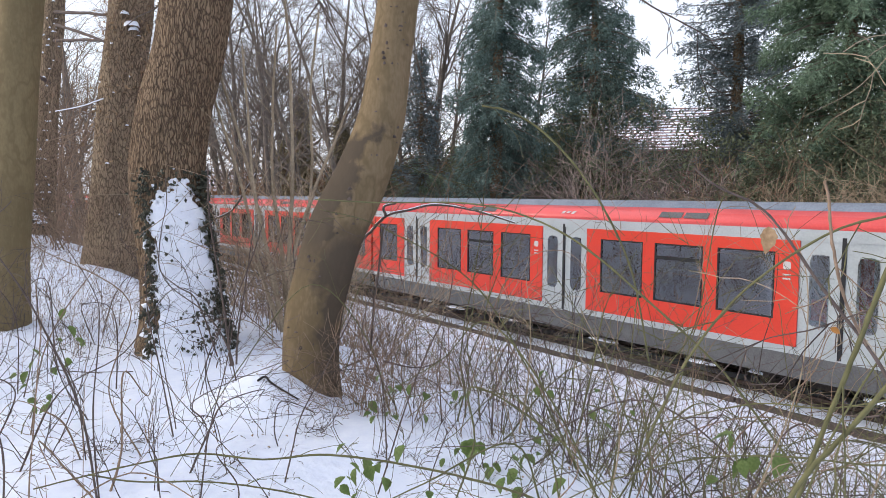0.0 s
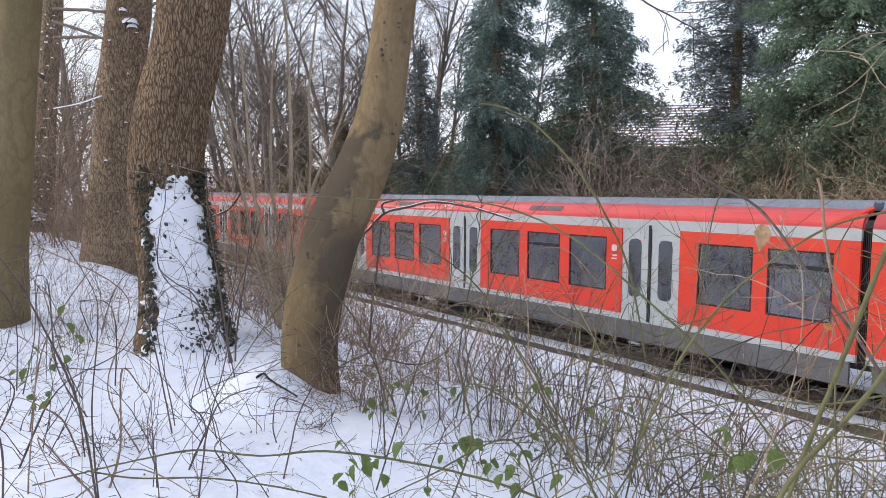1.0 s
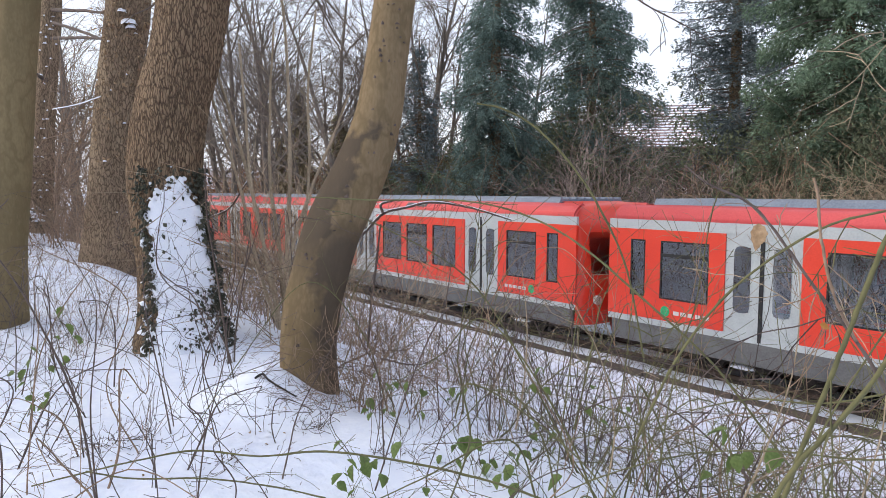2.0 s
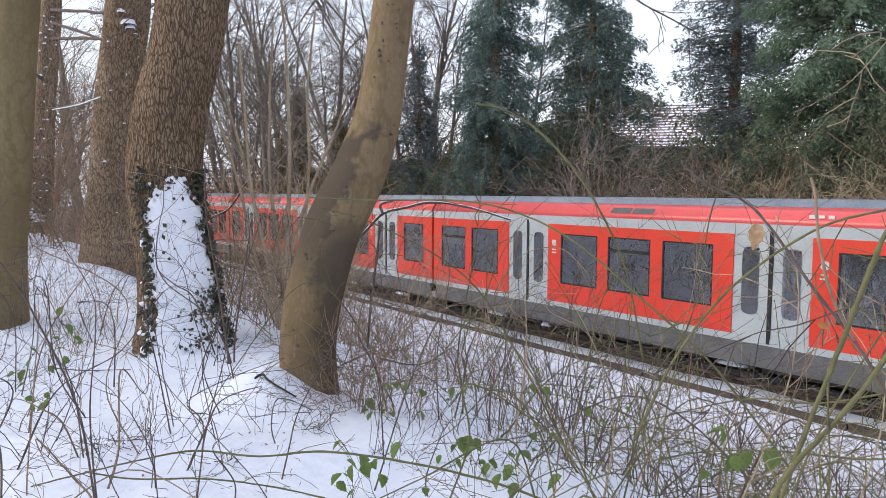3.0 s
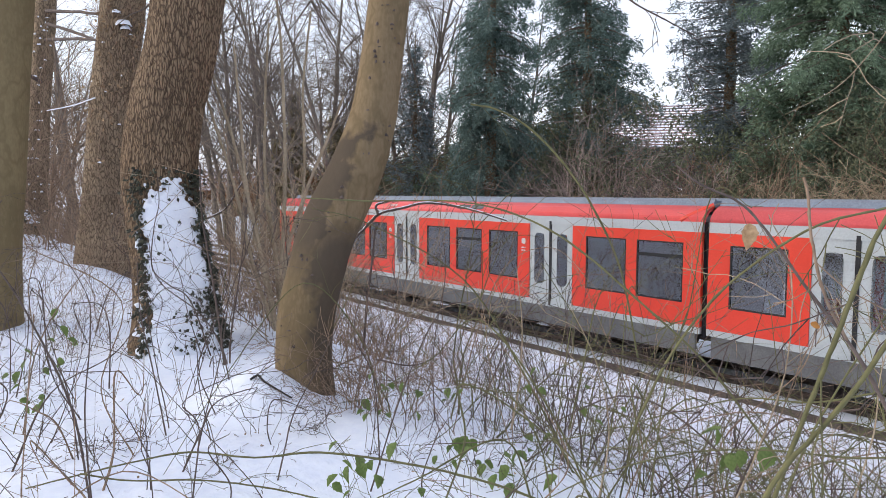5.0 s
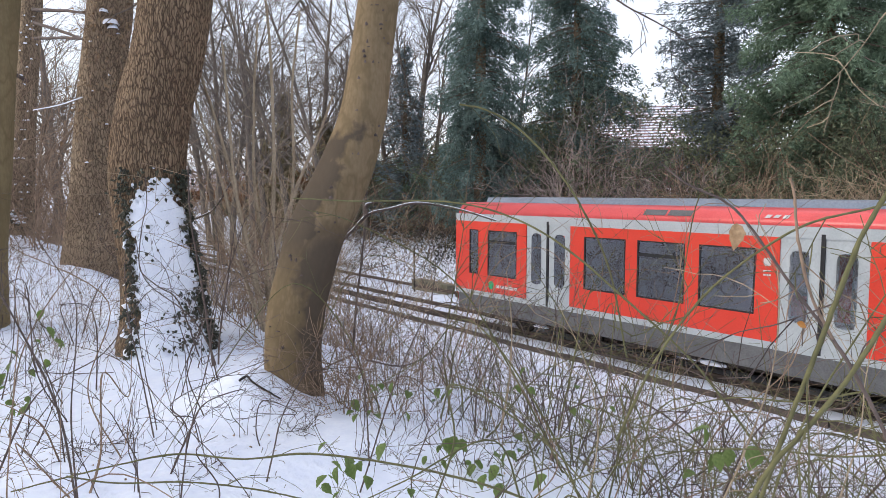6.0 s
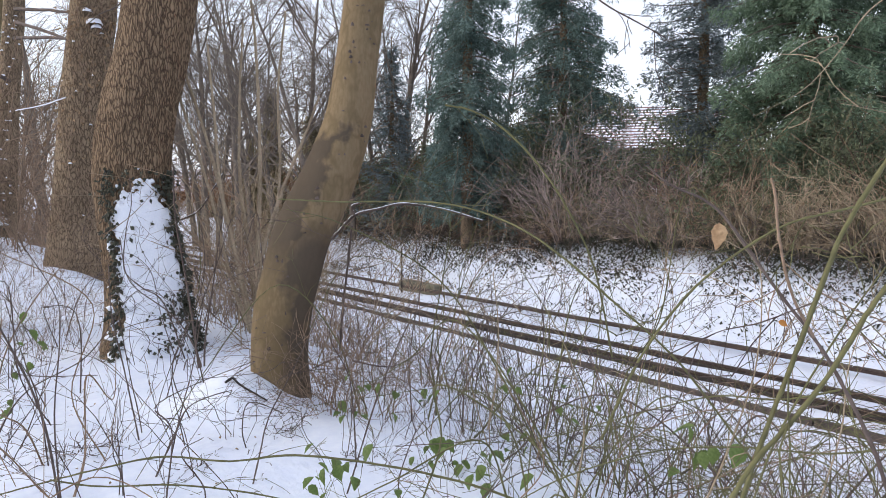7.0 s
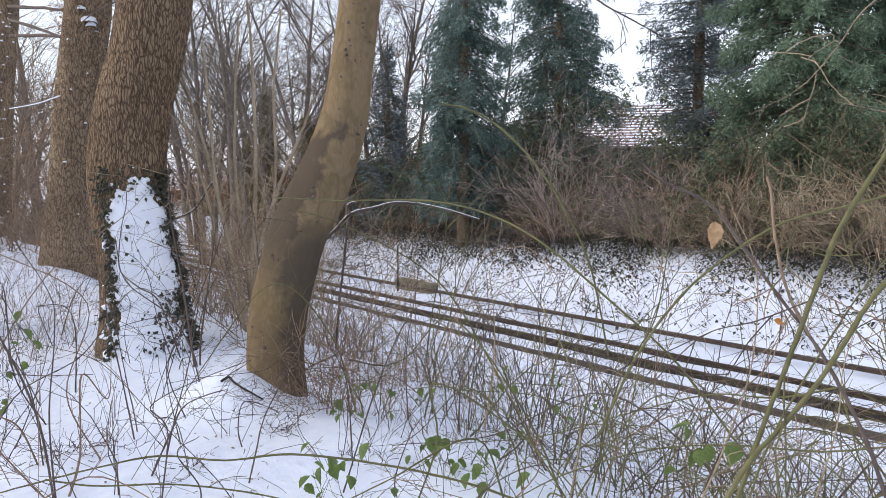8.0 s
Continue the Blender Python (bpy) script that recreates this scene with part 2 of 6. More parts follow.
M_BRICK = mat("dark_brick", (0.12, 0.07, 0.055), (0.22, 0.13, 0.10), 0.9, 6, 60, 0.3)
M_PANE = glass("house_pane", (0.12, 0.13, 0.14), 0.02)
M_SIGN = mat("sign_white", (0.62, 0.62, 0.60), (0.75, 0.75, 0.73), 0.6, 8, 60, 0.05)
M_GREENMARK = mat("green_mark", (0.02, 0.30, 0.12), (0.04, 0.40, 0.16), 0.4, 8, 60, 0.0)
M_WHITEMARK = mat("white_mark", (0.48, 0.46, 0.45), (0.58, 0.56, 0.54), 0.4, 8, 60, 0.0)


# ---- mesh building ----
class Geo:
    """Gathers faces of many small forms into one mesh."""

    def __init__(self):
        self.v, self.f = [], []

    def tube(self, pts, radii, n=4, cap=False):
        pts = [Vector(p) for p in pts]
        ref = Vector((0.31, 0.17, 0.93)) if abs((pts[-1] - pts[0]).normalized().z) < 0.8 else Vector((0.93, 0.31, 0.17))
        base, last = len(self.v), len(pts) - 1
        for i, p in enumerate(pts):
            t = (pts[min(i + 1, last)] - pts[max(i - 1, 0)]).normalized()
            a = t.cross(ref).normalized()
            b = t.cross(a)
            for k in range(n):
                w = 2 * math.pi * k / n
                self.v.append(p + (a * math.cos(w) + b * math.sin(w)) * radii[i])
        for i in range(last):
            for k in range(n):
                q, r = base + i * n, (k + 1) % n
                self.f.append((q + k, q + r, q + n + r, q + n + k))
        if cap:
            self.f.append(tuple(base + last * n + k for k in range(n)))
            self.f.append(tuple(base + n - 1 - k for k in range(n)))

    def blade(self, p, along, across, length, width):
        """A pointed leaf of four corners, folded a little on its midrib."""
        p, along, across = Vector(p), Vector(along), Vector(across)
        up = along.cross(across) * width * 0.25
        base = len(self.v)
        mid = p + along * length * 0.45
        self.v += [p, mid + across * width * 0.5 + up, p + along * length, mid - across * width * 0.5 + up]
        self.f += [(base, base + 1, base + 2), (base, base + 2, base + 3)]

    def box(self, x0, x1, y0, y1, z0, z1):
        b = len(self.v)
        self.v += [Vector(c) for c in ((x0, y0, z0), (x1, y0, z0), (x1, y1, z0), (x0, y1, z0), (x0, y0, z1), (x1, y0, z1), (x1, y1, z1), (x0, y1, z1))]
        self.f += [tuple(b + i for i in q) for q in ((0, 3, 2, 1), (4, 5, 6, 7), (0, 1, 5, 4), (1, 2, 6, 5), (2, 3, 7, 6), (3, 0, 4, 7))]

    def lump(self, p, rx, ry, rz, rng, n=7, rings=4):
        """An uneven rounded heap."""
        p, base = Vector(p), len(self.v)
        for i in range(rings):
            h = i / (rings - 1) * math.pi / 2
            for k in range(n):
                w, j = 2 * math.pi * k / n, rng.uniform(0.8, 1.15)
                self.v.append(p + Vector((math.cos(w) * rx * math.cos(h) * j, math.sin(w) * ry * math.cos(h) * j, math.sin(h) * rz * j - 0.15 * rz)))
        for i in range(rings - 1):
            for k in range(n):
                q, r = base + i * n, (k + 1) % n
                self.f.append((q + k, q + r, q + n + r, q + n + k))

    def prism(self, outline, y0, y1):
        """A flat outline of (x, z) corners given depth along y."""
        y0, y1 = min(y0, y1), max(y0, y1)
        b, n = len(self.v), len(outline)
        self.v += [Vector((x, y0, z)) for x, z in outline] + [Vector((x, y1, z)) for x, z in outline]
        self.f += [tuple(b + i for i in range(n)), tuple(b + n + i for i in reversed(range(n)))]
        self.f += [(b + i, b + n + i, b + n + (i + 1) % n, b + (i + 1) % n) for i in range(n)]

    def mesh(self, name, material, smooth=True):
        me = bpy.data.meshes.new(name)
        me.from_pydata([tuple(v) for v in self.v], [], self.f)
        me.materials.append(material)
        if smooth:
            me.shade_smooth()
        return me


def part(name, geo, material, parent=None, label="", smooth=False, kind=""):
    """One mesh object, under its thing or on its own."""
    data = geo.mesh(name, material, smooth) if isinstance(geo, Geo) else geo
    ob = new(name, data)
    if parent is not None:
        ob.parent = parent
    return tagged(ob, label=label, kind=kind)


def thing(name, label, category, group="", kind="", m=None):
    ob = new(name)
    ob.empty_display_size = 0.1
    if m is not None:
        ob.matrix_basis = m
    return tagged(ob, label, category, group, kind)


def curve_points(ctrl, per=6):
    """Smooth points through a few given ones."""
    c = [Vector(p) for p in ctrl]
    c = [2 * c[0] - c[1]] + c + [2 * c[-1] - c[-2]]
    out = []
    for i in range(1, len(c) - 2):
        for k in range(per):
            t = k / per
            a, b, d, e = c[i - 1], c[i], c[i + 1], c[i + 2]
            out.append(0.5 * (2 * b + (d - a) * t + (2 * a - 5 * b + 4 * d - e) * t * t + (3 * b - a - 3 * d + e) * t ** 3))
    return out + [c[-2]]


def taper(n, r0, r1):
    return [r0 + (r1 - r0) * i / max(1, n - 1) for i in range(n)]


def ease(t):
    t = min(1.0, max(0.0, t))
    return t * t * (3 - 2 * t)


# ---- ground ----
MOUND = (-4.99, 1.91, 2.19)


def ground_height(x, y):
    """Shelf by the viewer, slope down to the track bed, bank up on the far side."""
    shelf = 2.05 + 0.35 * ease((-8 - x) / 7) * ease((4.5 - y) / 3)
    edge = 2.45 + 0.35 * math.sin(x * 0.55) + 0.15 * math.sin(x * 1.7 + 1)
    edge -= 1.2 * ease((x + 2) / 5)
    z = shelf + (-0.28 - shelf) * ease((y - edge) / 6.6) ** 0.8
    z += 0.16 * ease((y - 10.6) / 0.8) * (1 - ease((y - 15.6) / 0.9))
    z -= 0.11 * ease((y - 13.0) / 1.0) * (1 - ease((y - 14.9) / 0.8))
    z += 2.05 * ease((y - 17.0) / 4.0)
    z += 0.28 * math.exp(-((x - MOUND[0]) ** 2 + (y - MOUND[1]) ** 2) / 0.10)
    rough = noise.noise(Vector((x * 0.5, y * 0.5, 0))) * 0.10 + noise.noise(Vector((x * 1.7, y * 1.7, 3))) * 0.045 + noise.noise(Vector((x * 5, y * 5, 7))) * 0.018
    return z + rough * (0.35 if 11 < y < 15.6 else 1.0)


def spaced(lo, hi, fine_lo, fine_hi, fine, coarse):
    """Grid lines: close together in the middle stretch, ever wider outside it."""
    mid = list(np.arange(fine_lo, fine_hi, fine))
    up, step, at = [], fine, fine_hi
    while at < hi:
        up.append(at)
        step = min(step * 1.25, coarse)
        at += step
    down, step, at = [], fine, fine_lo
    while at > lo:
        step = min(step * 1.25, coarse)
        at -= step
        down.append(at)
    return down[::-1] + mid + up + [hi]


gx, gy = spaced(-900, 900, -16, 4, 0.11, 90), spaced(-900, 900, -1.5, 10, 0.11, 90)
g = Geo()
g.v = [Vector((x, y, ground_height(x, y))) for y in gy for x in gx]
nx = len(gx)
g.f = [(j * nx + i, j * nx + i + 1, (j + 1) * nx + i + 1, (j + 1) * nx + i) for j in range(len(gy) - 1) for i in range(nx - 1)]
ground = part("ground", g, M_SNOW, smooth=True)
tagged(ground, "snow-covered shelf, slope and railway cutting floor", "ground", kind="structure")

# ---- track ----
RAILS = ((12.66, 0.03), (14.12, -0.10))


def rail_profile(geo, y, z, x0, x1):
    """Rail with head, web and foot, along x."""
    out = [(-0.07, -0.15), (0.07, -0.15), (0.07, -0.13), (0.012, -0.11), (0.012, -0.04), (0.036, -0.03), (0.036, 0.0), (-0.036, 0.0), (-0.036, -0.03), (-0.012, -0.04), (-0.012, -0.11), (-0.07, -0.13)]
    b, n = len(geo.v), len(out)
    for x in (x0, x1):
        geo.v += [Vector((x, y + a, z + c)) for a, c in out]
    geo.f += [(b + i, b + (i + 1) % n, b + n + (i + 1) % n, b + n + i) for i in range(n)]


track = thing("railway_track", "rusty steel rails on snowed-over sleepers", "track", kind="structure")
for y, z in RAILS:
    g = Geo()
    rail_profile(g, y, z, -400, 200)
    part("rail", g, M_STEEL, track)
    g = Geo()
    g.box(-400, 200, y - 0.11, y + 0.10, z - 0.30, z - 0.075)
    part("melted_strip", g, M_UNDER, track, "dark strip along both sides of the rail")
g = Geo()
g.box(-0.13, 0.13, -1.3, 1.3, -0.09, 0.05)
sleeper_mesh = g.mesh("sleeper", M_SLEEPER, False)
for i in range(170):
    ob = part("sleeper", sleeper_mesh, M_SLEEPER, track)
    ob.matrix_basis = pose(6 - i * 0.62, 13.4, -0.315)

conductor = thing("conductor_rail", "power rail under a weathered board cover", "conductor rail", kind="structure")
g = Geo()
g.box(-400, 200, 15.59, 15.65, -0.06, 0.018)
part("rail", g, M_STEEL, conductor)
for i in range(110):
    g = Geo() if i == 0 else g
    if i == 0:
        g.box(-1.98, 1.98, -0.05, 0.05, 0.0, 0.025)
        cover_mesh = g.mesh("cover_board", M_WOODDARK, False)
        g2 = Geo()
        g2.box(-0.03, 0.03, -0.03, 0.03, -0.35, 0.0)
        post_mesh = g2.mesh("bracket", M_STEEL, False)
    part("cover_board", cover_mesh, M_WOODDARK, conductor).matrix_basis = pose(8 - i * 4, 15.62, 0.025)
    part("bracket", post_mesh, M_STEEL, conductor).matrix_basis = pose(8 - i * 4, 15.69, -0.01)

trough = thing("cable_trough", "dark cable trough with board lids beside the track", "cable trough", kind="structure")
g = Geo()
g.box(-0.98, 0.98, -0.05, 0.05, -0.12, 0.02)
lid_mesh = g.mesh("lid", M_WOODDARK, False)
for i in range(160):
    part("lid", lid_mesh, M_WOODDARK, trough).matrix_basis = pose(8 - i * 2, 11.62, -0.045 + 0.01 * math.sin(i * 2.3))


# ---- train ----
def wall_grid(geo, x0, x1, z0, z1, holes, y0, y1):
    """A side wall from x0 to x1 with window openings (x0, x1, z0, z1) right through it."""
    xs = sorted({x0, x1, *[h[0] for h in holes], *[h[1] for h in holes]})
    zs = sorted({z0, z1, *[h[2] for h in holes], *[h[3] for h in holes]})
    b, nz = len(geo.v), len(zs)
    for y in (y0, y1):
        geo.v += [Vector((x, y, z)) for x in xs for z in zs]
    back = len(xs) * nz

    def solid(i, j):
        if not (0 <= i < len(xs) - 1 and 0 <= j < nz - 1):
            return False
        return not any(h[0] <= xs[i] and xs[i + 1] <= h[1] and h[2] <= zs[j] and zs[j + 1] <= h[3] for h in holes)

    for i in range(len(xs) - 1):
        for j in range(nz - 1):
            if not solid(i, j):
                continue
            p, q, u, v = b + i * nz + j, b + (i + 1) * nz + j, b + (i + 1) * nz + j + 1, b + i * nz + j + 1
            geo.f += [(p, q, u, v), (p + back, v + back, u + back, q + back)]
            for other, e0, e1 in (((i, j - 1), p, q), ((i + 1, j), q, u), ((i, j + 1), u, v), ((i - 1, j), v, p)):
                if not solid(*other):
                    geo.f.append((e0, e0 + back, e1 + back, e1))


def round_rect(x0, x1, z0, z1, r, n=5):
    out = []
    for cx, cz, a0 in ((x1 - r, z0 + r, -90), (x1 - r, z1 - r, 0), (x0 + r, z1 - r, 90), (x0 + r, z0 + r, 180)):
        out += [(cx + r * math.cos(radians(a0 + 90 * i / n)), cz + r * math.sin(radians(a0 + 90 * i / n))) for i in range(n + 1)]
    return out


WZ0, WZ1, PZ0, PZ1 = 1.50, 2.70, 1.05, 2.92
HALF = 1.50


def rail_car(length, panels, doors, cab):
    """A car standing on z = 0 with its rear end at x = 0. panels: (x0, x1, windows); doors: middles; cab: a rounded driver's end at x = 0."""
    car = thing("rail_car", "red and light grey end car with a driver's cab" if cab else "red and light grey middle car with dark windows", "train car", "cars of the train")
    rng = random.Random(5)
    start = 0.05 if cab else 0.0
    for side in (-1, 1):
        yo, yi = side * HALF, side * (HALF - 0.07)
        # light grey bands above and below the red panels
        g = Geo()
        g.box(start, length, yo, yi, 0.92, PZ0)
        g.box(start, length, yo, yi, PZ1, 3.12)
        part("side_band", g, M_WHITE, car, "light grey painted side bands")
        g = Geo()
        g.box(start + 0.1, length - 0.1, yo * 0.99, yo * 0.95, 0.50, 0.918)
        part("skirt", g, M_SKIRT, car, "dark grey lower skirt")
        for x0, x1, wins in panels:
            g = Geo()
            wall_grid(g, max(x0, start), x1, PZ0, PZ1, [(a, b, WZ0, WZ1) for a, b in wins], yo + side * 0.004, yi)
            red = part("side_panel", g, M_RED, car, "bright red side panel")
            for k, (a, b) in enumerate(wins):
                g = Geo()
                g.prism(round_rect(a - 0.02, b + 0.02, WZ0 - 0.02, WZ1 + 0.02, 0.09), yo - side * 0.012, yo - side * 0.020)
                win = part("window", g, M_GLASS, car, "dark tinted window pane")
                win.visible_shadow = False
                g = Geo()
                for u, v in ((a, b),):
                    g.box(u, v, yo + side * 0.006, yo - side * 0.010, WZ0, WZ0 + 0.03)
                    g.box(u, v, yo + side * 0.006, yo - side * 0.010, WZ1 - 0.03, WZ1)
                    g.box(u, u + 0.03, yo + side * 0.006, yo - side * 0.010, WZ0 + 0.03, WZ1 - 0.03)
                    g.box(v - 0.03, v, yo + side * 0.006, yo - side * 0.010, WZ0 + 0.03, WZ1 - 0.03)
                    if k == 1 and b - a > 0.8:
                        g.box(u + 0.03, v - 0.03, yo + side * 0.002, yo - side * 0.008, WZ1 - 0.33, WZ1 - 0.26)
                part("gasket", g, M_BLACK, win)
        for c in doors:
            for lo, hi, w0, w1 in ((c - 0.73, c - 0.035, c - 0.55, c - 0.22), (c + 0.035, c + 0.73, c + 0.22, c + 0.55)):
                g = Geo()
                wall_grid(g, lo, hi, PZ0, PZ1, [(w0 + 0.02, w1 - 0.02, 1.47, 2.68)], yo - side * 0.02, yi)
                leaf = part("door", g, M_WHITE, car, "light grey sliding door leaf")
                g = Geo()
                g.prism(round_rect(w0, w1, 1.45, 2.70, 0.13), yo - side * 0.006, yo - side * 0.016)
                pane = part("door_window", g, M_GLASS, leaf, "tall narrow dark pane with rounded ends")
                pane.visible_shadow = False
            g = Geo()
            g.box(c - 0.035, c + 0.035, yo + side * 0.002, yi, 0.95, 3.0)
            part("door_seal", g, M_BLACK, car, "black rubber door edge")
    # roof: red shoulders and a ribbed grey middle
    prof = [(HALF, 3.12), (HALF - 0.03, 3.22), (HALF - 0.14, 3.34), (HALF - 0.30, 3.43)]
    for side in (-1, 1):
        g = Geo()
        for x in (start * 3, length):
            g.v += [Vector((x, side * a, z)) for a, z in prof] + [Vector((x, side * (a - 0.08), z - 0.05)) for a, z in reversed(prof)]
        n = len(prof) * 2
        g.f = [(i, (i + 1) % n, n + (i + 1) % n, n + i) for i in range(n)] + [tuple(range(n)), tuple(range(2 * n - 1, n - 1, -1))]
        part("roof_shoulder", g, M_SKYLITRED, car, "red curved roof edge", smooth=True)
    ribs = [(-(HALF - 0.31), 3.40)] + [(-1.08 + i * 0.27 + o, z) for i in range(9) for o, z in ((-0.035, 3.53), (-0.03, 3.56), (0.03, 3.56), (0.035, 3.53))] + [(HALF - 0.31, 3.40)]
    g = Geo()
    for x in (start + (0.9 if cab else 0.0), length):
        g.v += [Vector((x, y, z)) for y, z in ribs]
    n = len(ribs)
    g.f = [(i, n + i, n + (i + 1) % n, (i + 1) % n) for i in range(n)] + [tuple(range(n)), tuple(range(2 * n - 1, n - 1, -1))]
    part("roof", g, M_ROOFGREY, car, "blue-grey ribbed roof")
    # inside: floor, ceiling, ends, seats
    g = Geo()
    g.box(start + 0.3, length - 0.1, -1.42, 1.42, 0.95, 1.0)
    g.box(start + 0.3, length - 0.1, -1.35, 1.35, 3.20, 3.24)
    g.box(length - 0.16, length - 0.1, -1.42, 1.42, 1.0, 3.2)
    part("interior", g, M_INSIDE, car, "pale interior lining")
    for x0, x1, wins in panels:
        k = 0
        for a, b in wins:
            for y in (-0.9, 0.9):
                x = (a + b) / 2 + (0.62 if k % 2 else -0.62)
                if x < start + 0.8 or x > length - 0.7:
                    continue
                g = Geo()
                g.box(x - 0.06, x + 0.06, y - 0.45, y + 0.45, 1.4, 1.98)
                g.box(x - 0.24, x + 0.24, y - 0.45, y + 0.45, 1.3, 1.42)
                part("seat", g, M_SEAT, car, "blue cloth bench seat")
            k += 1
    # underframe and running gear
    g = Geo()
    g.box(start + 0.2, length - 0.2, -1.25, 1.25, 0.80, 0.948)
    for x in np.arange(5.8, length - 6.5, 2.4):
        if int(x / 2.4) % 3 == 1:
            continue
        g.box(x, x + rng.uniform(1.2, 2.1), -1.35, 1.35, rng.uniform(0.30, 0.42), 0.8)
    part("underframe", g, M_UNDER, car, "dirty dark underframe boxes")
    for bx in (3.2, length - 3.0):
        g = Geo()
        for y in (-1.0, 1.0):
            g.box(bx - 1.7, bx + 1.7, y - 0.07, y + 0.07, 0.36, 0.56)
            g.box(bx - 0.3, bx + 0.3, y - 0.12, y + 0.12, 0.30, 0.80)
            for ax in (-1.1, 1.1):
                g.box(bx + ax - 0.14, bx + ax + 0.14, y - 0.12, y + 0.12, 0.30, 0.62)
        g.box(bx - 0.25, bx + 0.25, -1.0, 1.0, 0.5, 0.75)
        part("bogie_frame", g, M_UNDER, car, "dark dirty bogie frame")
        for ax in (-1.1, 1.1):
            g = Geo()
            for y in (-0.75, 0.75):
                g.tube([(0, y - 0.06, 0), (0, y + 0.06, 0)], [0.42, 0.42], 20, True)
                g.tube([(0, y - 0.075, 0), (0, y + 0.075, 0)], [0.17, 0.17], 10, True)
                for s in range(4):
                    w = s * math.pi / 2
                    g.tube([(math.cos(w) * 0.28, y - 0.07, math.sin(w) * 0.28), (math.cos(w) * 0.28, y + 0.07, math.sin(w) * 0.28)], [0.05, 0.05], 6, True)
            g.tube([(0, -0.8, 0), (0, 0.8, 0)], [0.08, 0.08], 8)
            part("wheelset", g, M_UNDER, car, "dark steel wheels on an axle").matrix_basis = pose(bx + ax, 0, 0.42)
    g = Geo()
    for i in range(14):
        x = rng.uniform(1.5, length - 1.5)
        g.lump((x, rng.choice((-1, 1)) * rng.uniform(1.05, 1.3), 0.34), rng.uniform(0.1, 0.5), 0.10, rng.uniform(0.05, 0.12), rng)
    part("snow_crust", g, M_SNOWCAP, car, "snow caked on the running gear", kind="stuff")
    # dark corrugated joint to the next car
    g = Geo()
    for i in range(4):
        g.box(length + 0.005 + i * 0.03, length + 0.022 + i * 0.03, -1.42, 1.42, 0.85, 3.12)
    g.box(length - 0.1, length + 0.13, -1.36, 1.36, 0.9, 3.10)
    part("gangway", g, M_BLACK, car, "black corrugated gangway bellows")
    for side in (-1, 1):
        g = Geo()
        arc = [(length - 0.50 + w * 0.55, side * (1.49 - w * 0.28), 3.14 + w * 0.31) for w in (0, 0.2, 0.4, 0.6, 0.8, 1.0)]
        g.tube(arc, [0.05, 0.06, 0.06, 0.06, 0.055, 0.05], 6, True)
        part("roof_fairing", g, M_RED, car, "red curved fairing at the roof joint")
    # grille and mark on the roof shoulder, lettering bars on the panels
    for side in (-1, 1):
        for u in ((6.3, 12.55) if cab else (5.33, 11.7)):
            for k in range(2):
                g = Geo()
                g.v = [Vector((u + k * 0.59 + dx, side * yy, zz)) for dx, yy, zz in ((0, 1.475, 3.235), (0.54, 1.475, 3.235), (0.54, 1.365, 3.345), (0, 1.365, 3.345))]
                g.f.append((0, 1, 2, 3))
                part("roof_grille", g, M_SKIRT, car, "dark louvre in the red roof edge")
        g = Geo()
        for k in range(3):
            u = 8.9 + k * 0.16
            g.v += [Vector((u + dx, side * yy, zz)) for dx, yy, zz in ((0, 1.470, 3.245 + 0.01 * (k % 2)), (0.10, 1.470, 3.245 + 0.01 * (k % 2)), (0.13, 1.415, 3.305), (0.03, 1.415, 3.305))]
            g.f.append(tuple(range(k * 4, k * 4 + 4)))
        part("roof_mark", g, M_WHITEMARK, car, "pale mark on the red roof edge")
        y0, y1 = side * (HALF + 0.005), side * (HALF + 0.009)
        for x0, x1, wins in panels[1:3]:
            for k in range(2):
                g = Geo()
                g.box(x1 - 0.28, x1 - 0.14, y0, y1, 2.29 - k * 0.07, 2.32 - k * 0.07)
                part("notice_line", g, M_WHITEMARK, car)
            g = Geo()
            g.prism(round_rect(x1 - 0.28, x1 - 0.14, 2.40, 2.54, 0.04), y0, y1)
            part("notice", g, M_WHITEMARK, car, "small pale notice on the panel")
    if cab:
        # rounded driver's end
        g = Geo()
        rows = []
        for z, setback, narrow in ((0.55, 0.10, 0.06), (0.92, 0.0, 0.0), (1.35, 0.02, 0.0), (2.2, 0.14, 0.0), (2.92, 0.26, 0.0), (3.15, 0.34, 0.03), (3.32, 0.52, 0.12), (3.43, 0.85, 0.30), (3.47, 1.25, 0.5)):
            row = []
            for k in range(17):
                u = k / 16 * 2 - 1
                x = setback * 0.8 + 0.25 * abs(u) ** 6 - 0.2
                row.append(Vector((x, u * (HALF - narrow), z)))
            rows.append(row)
        g.v = [p for row in rows for p in row]
        g.f = [(j * 17 + i, (j + 1) * 17 + i, (j + 1) * 17 + i + 1, j * 17 + i + 1) for j in range(len(rows) - 1) for i in range(16)]
        nose = part("cab_front", g, M_RED, car, "rounded red driver's end", smooth=True)
        g = Geo()
        cuts = [(z, 0.8 * (0.14 + (z - 2.2) * 0.16)) for z in (1.75, 2.0, 2.2, 2.5, 2.75)]
        for z, back in cuts:
            g.v += [Vector((back + 0.25 * abs(u) ** 6 - 0.212, u * HALF, z)) for u in [k / 6 - 0.75 for k in range(10)]]
        g.f = [(j * 10 + i, (j + 1) * 10 + i, (j + 1) * 10 + i + 1, j * 10 + i + 1) for j in range(4) for i in range(9)]
        part("windscreen", g, M_GLASS, nose, "dark curved windscreen", smooth=True)
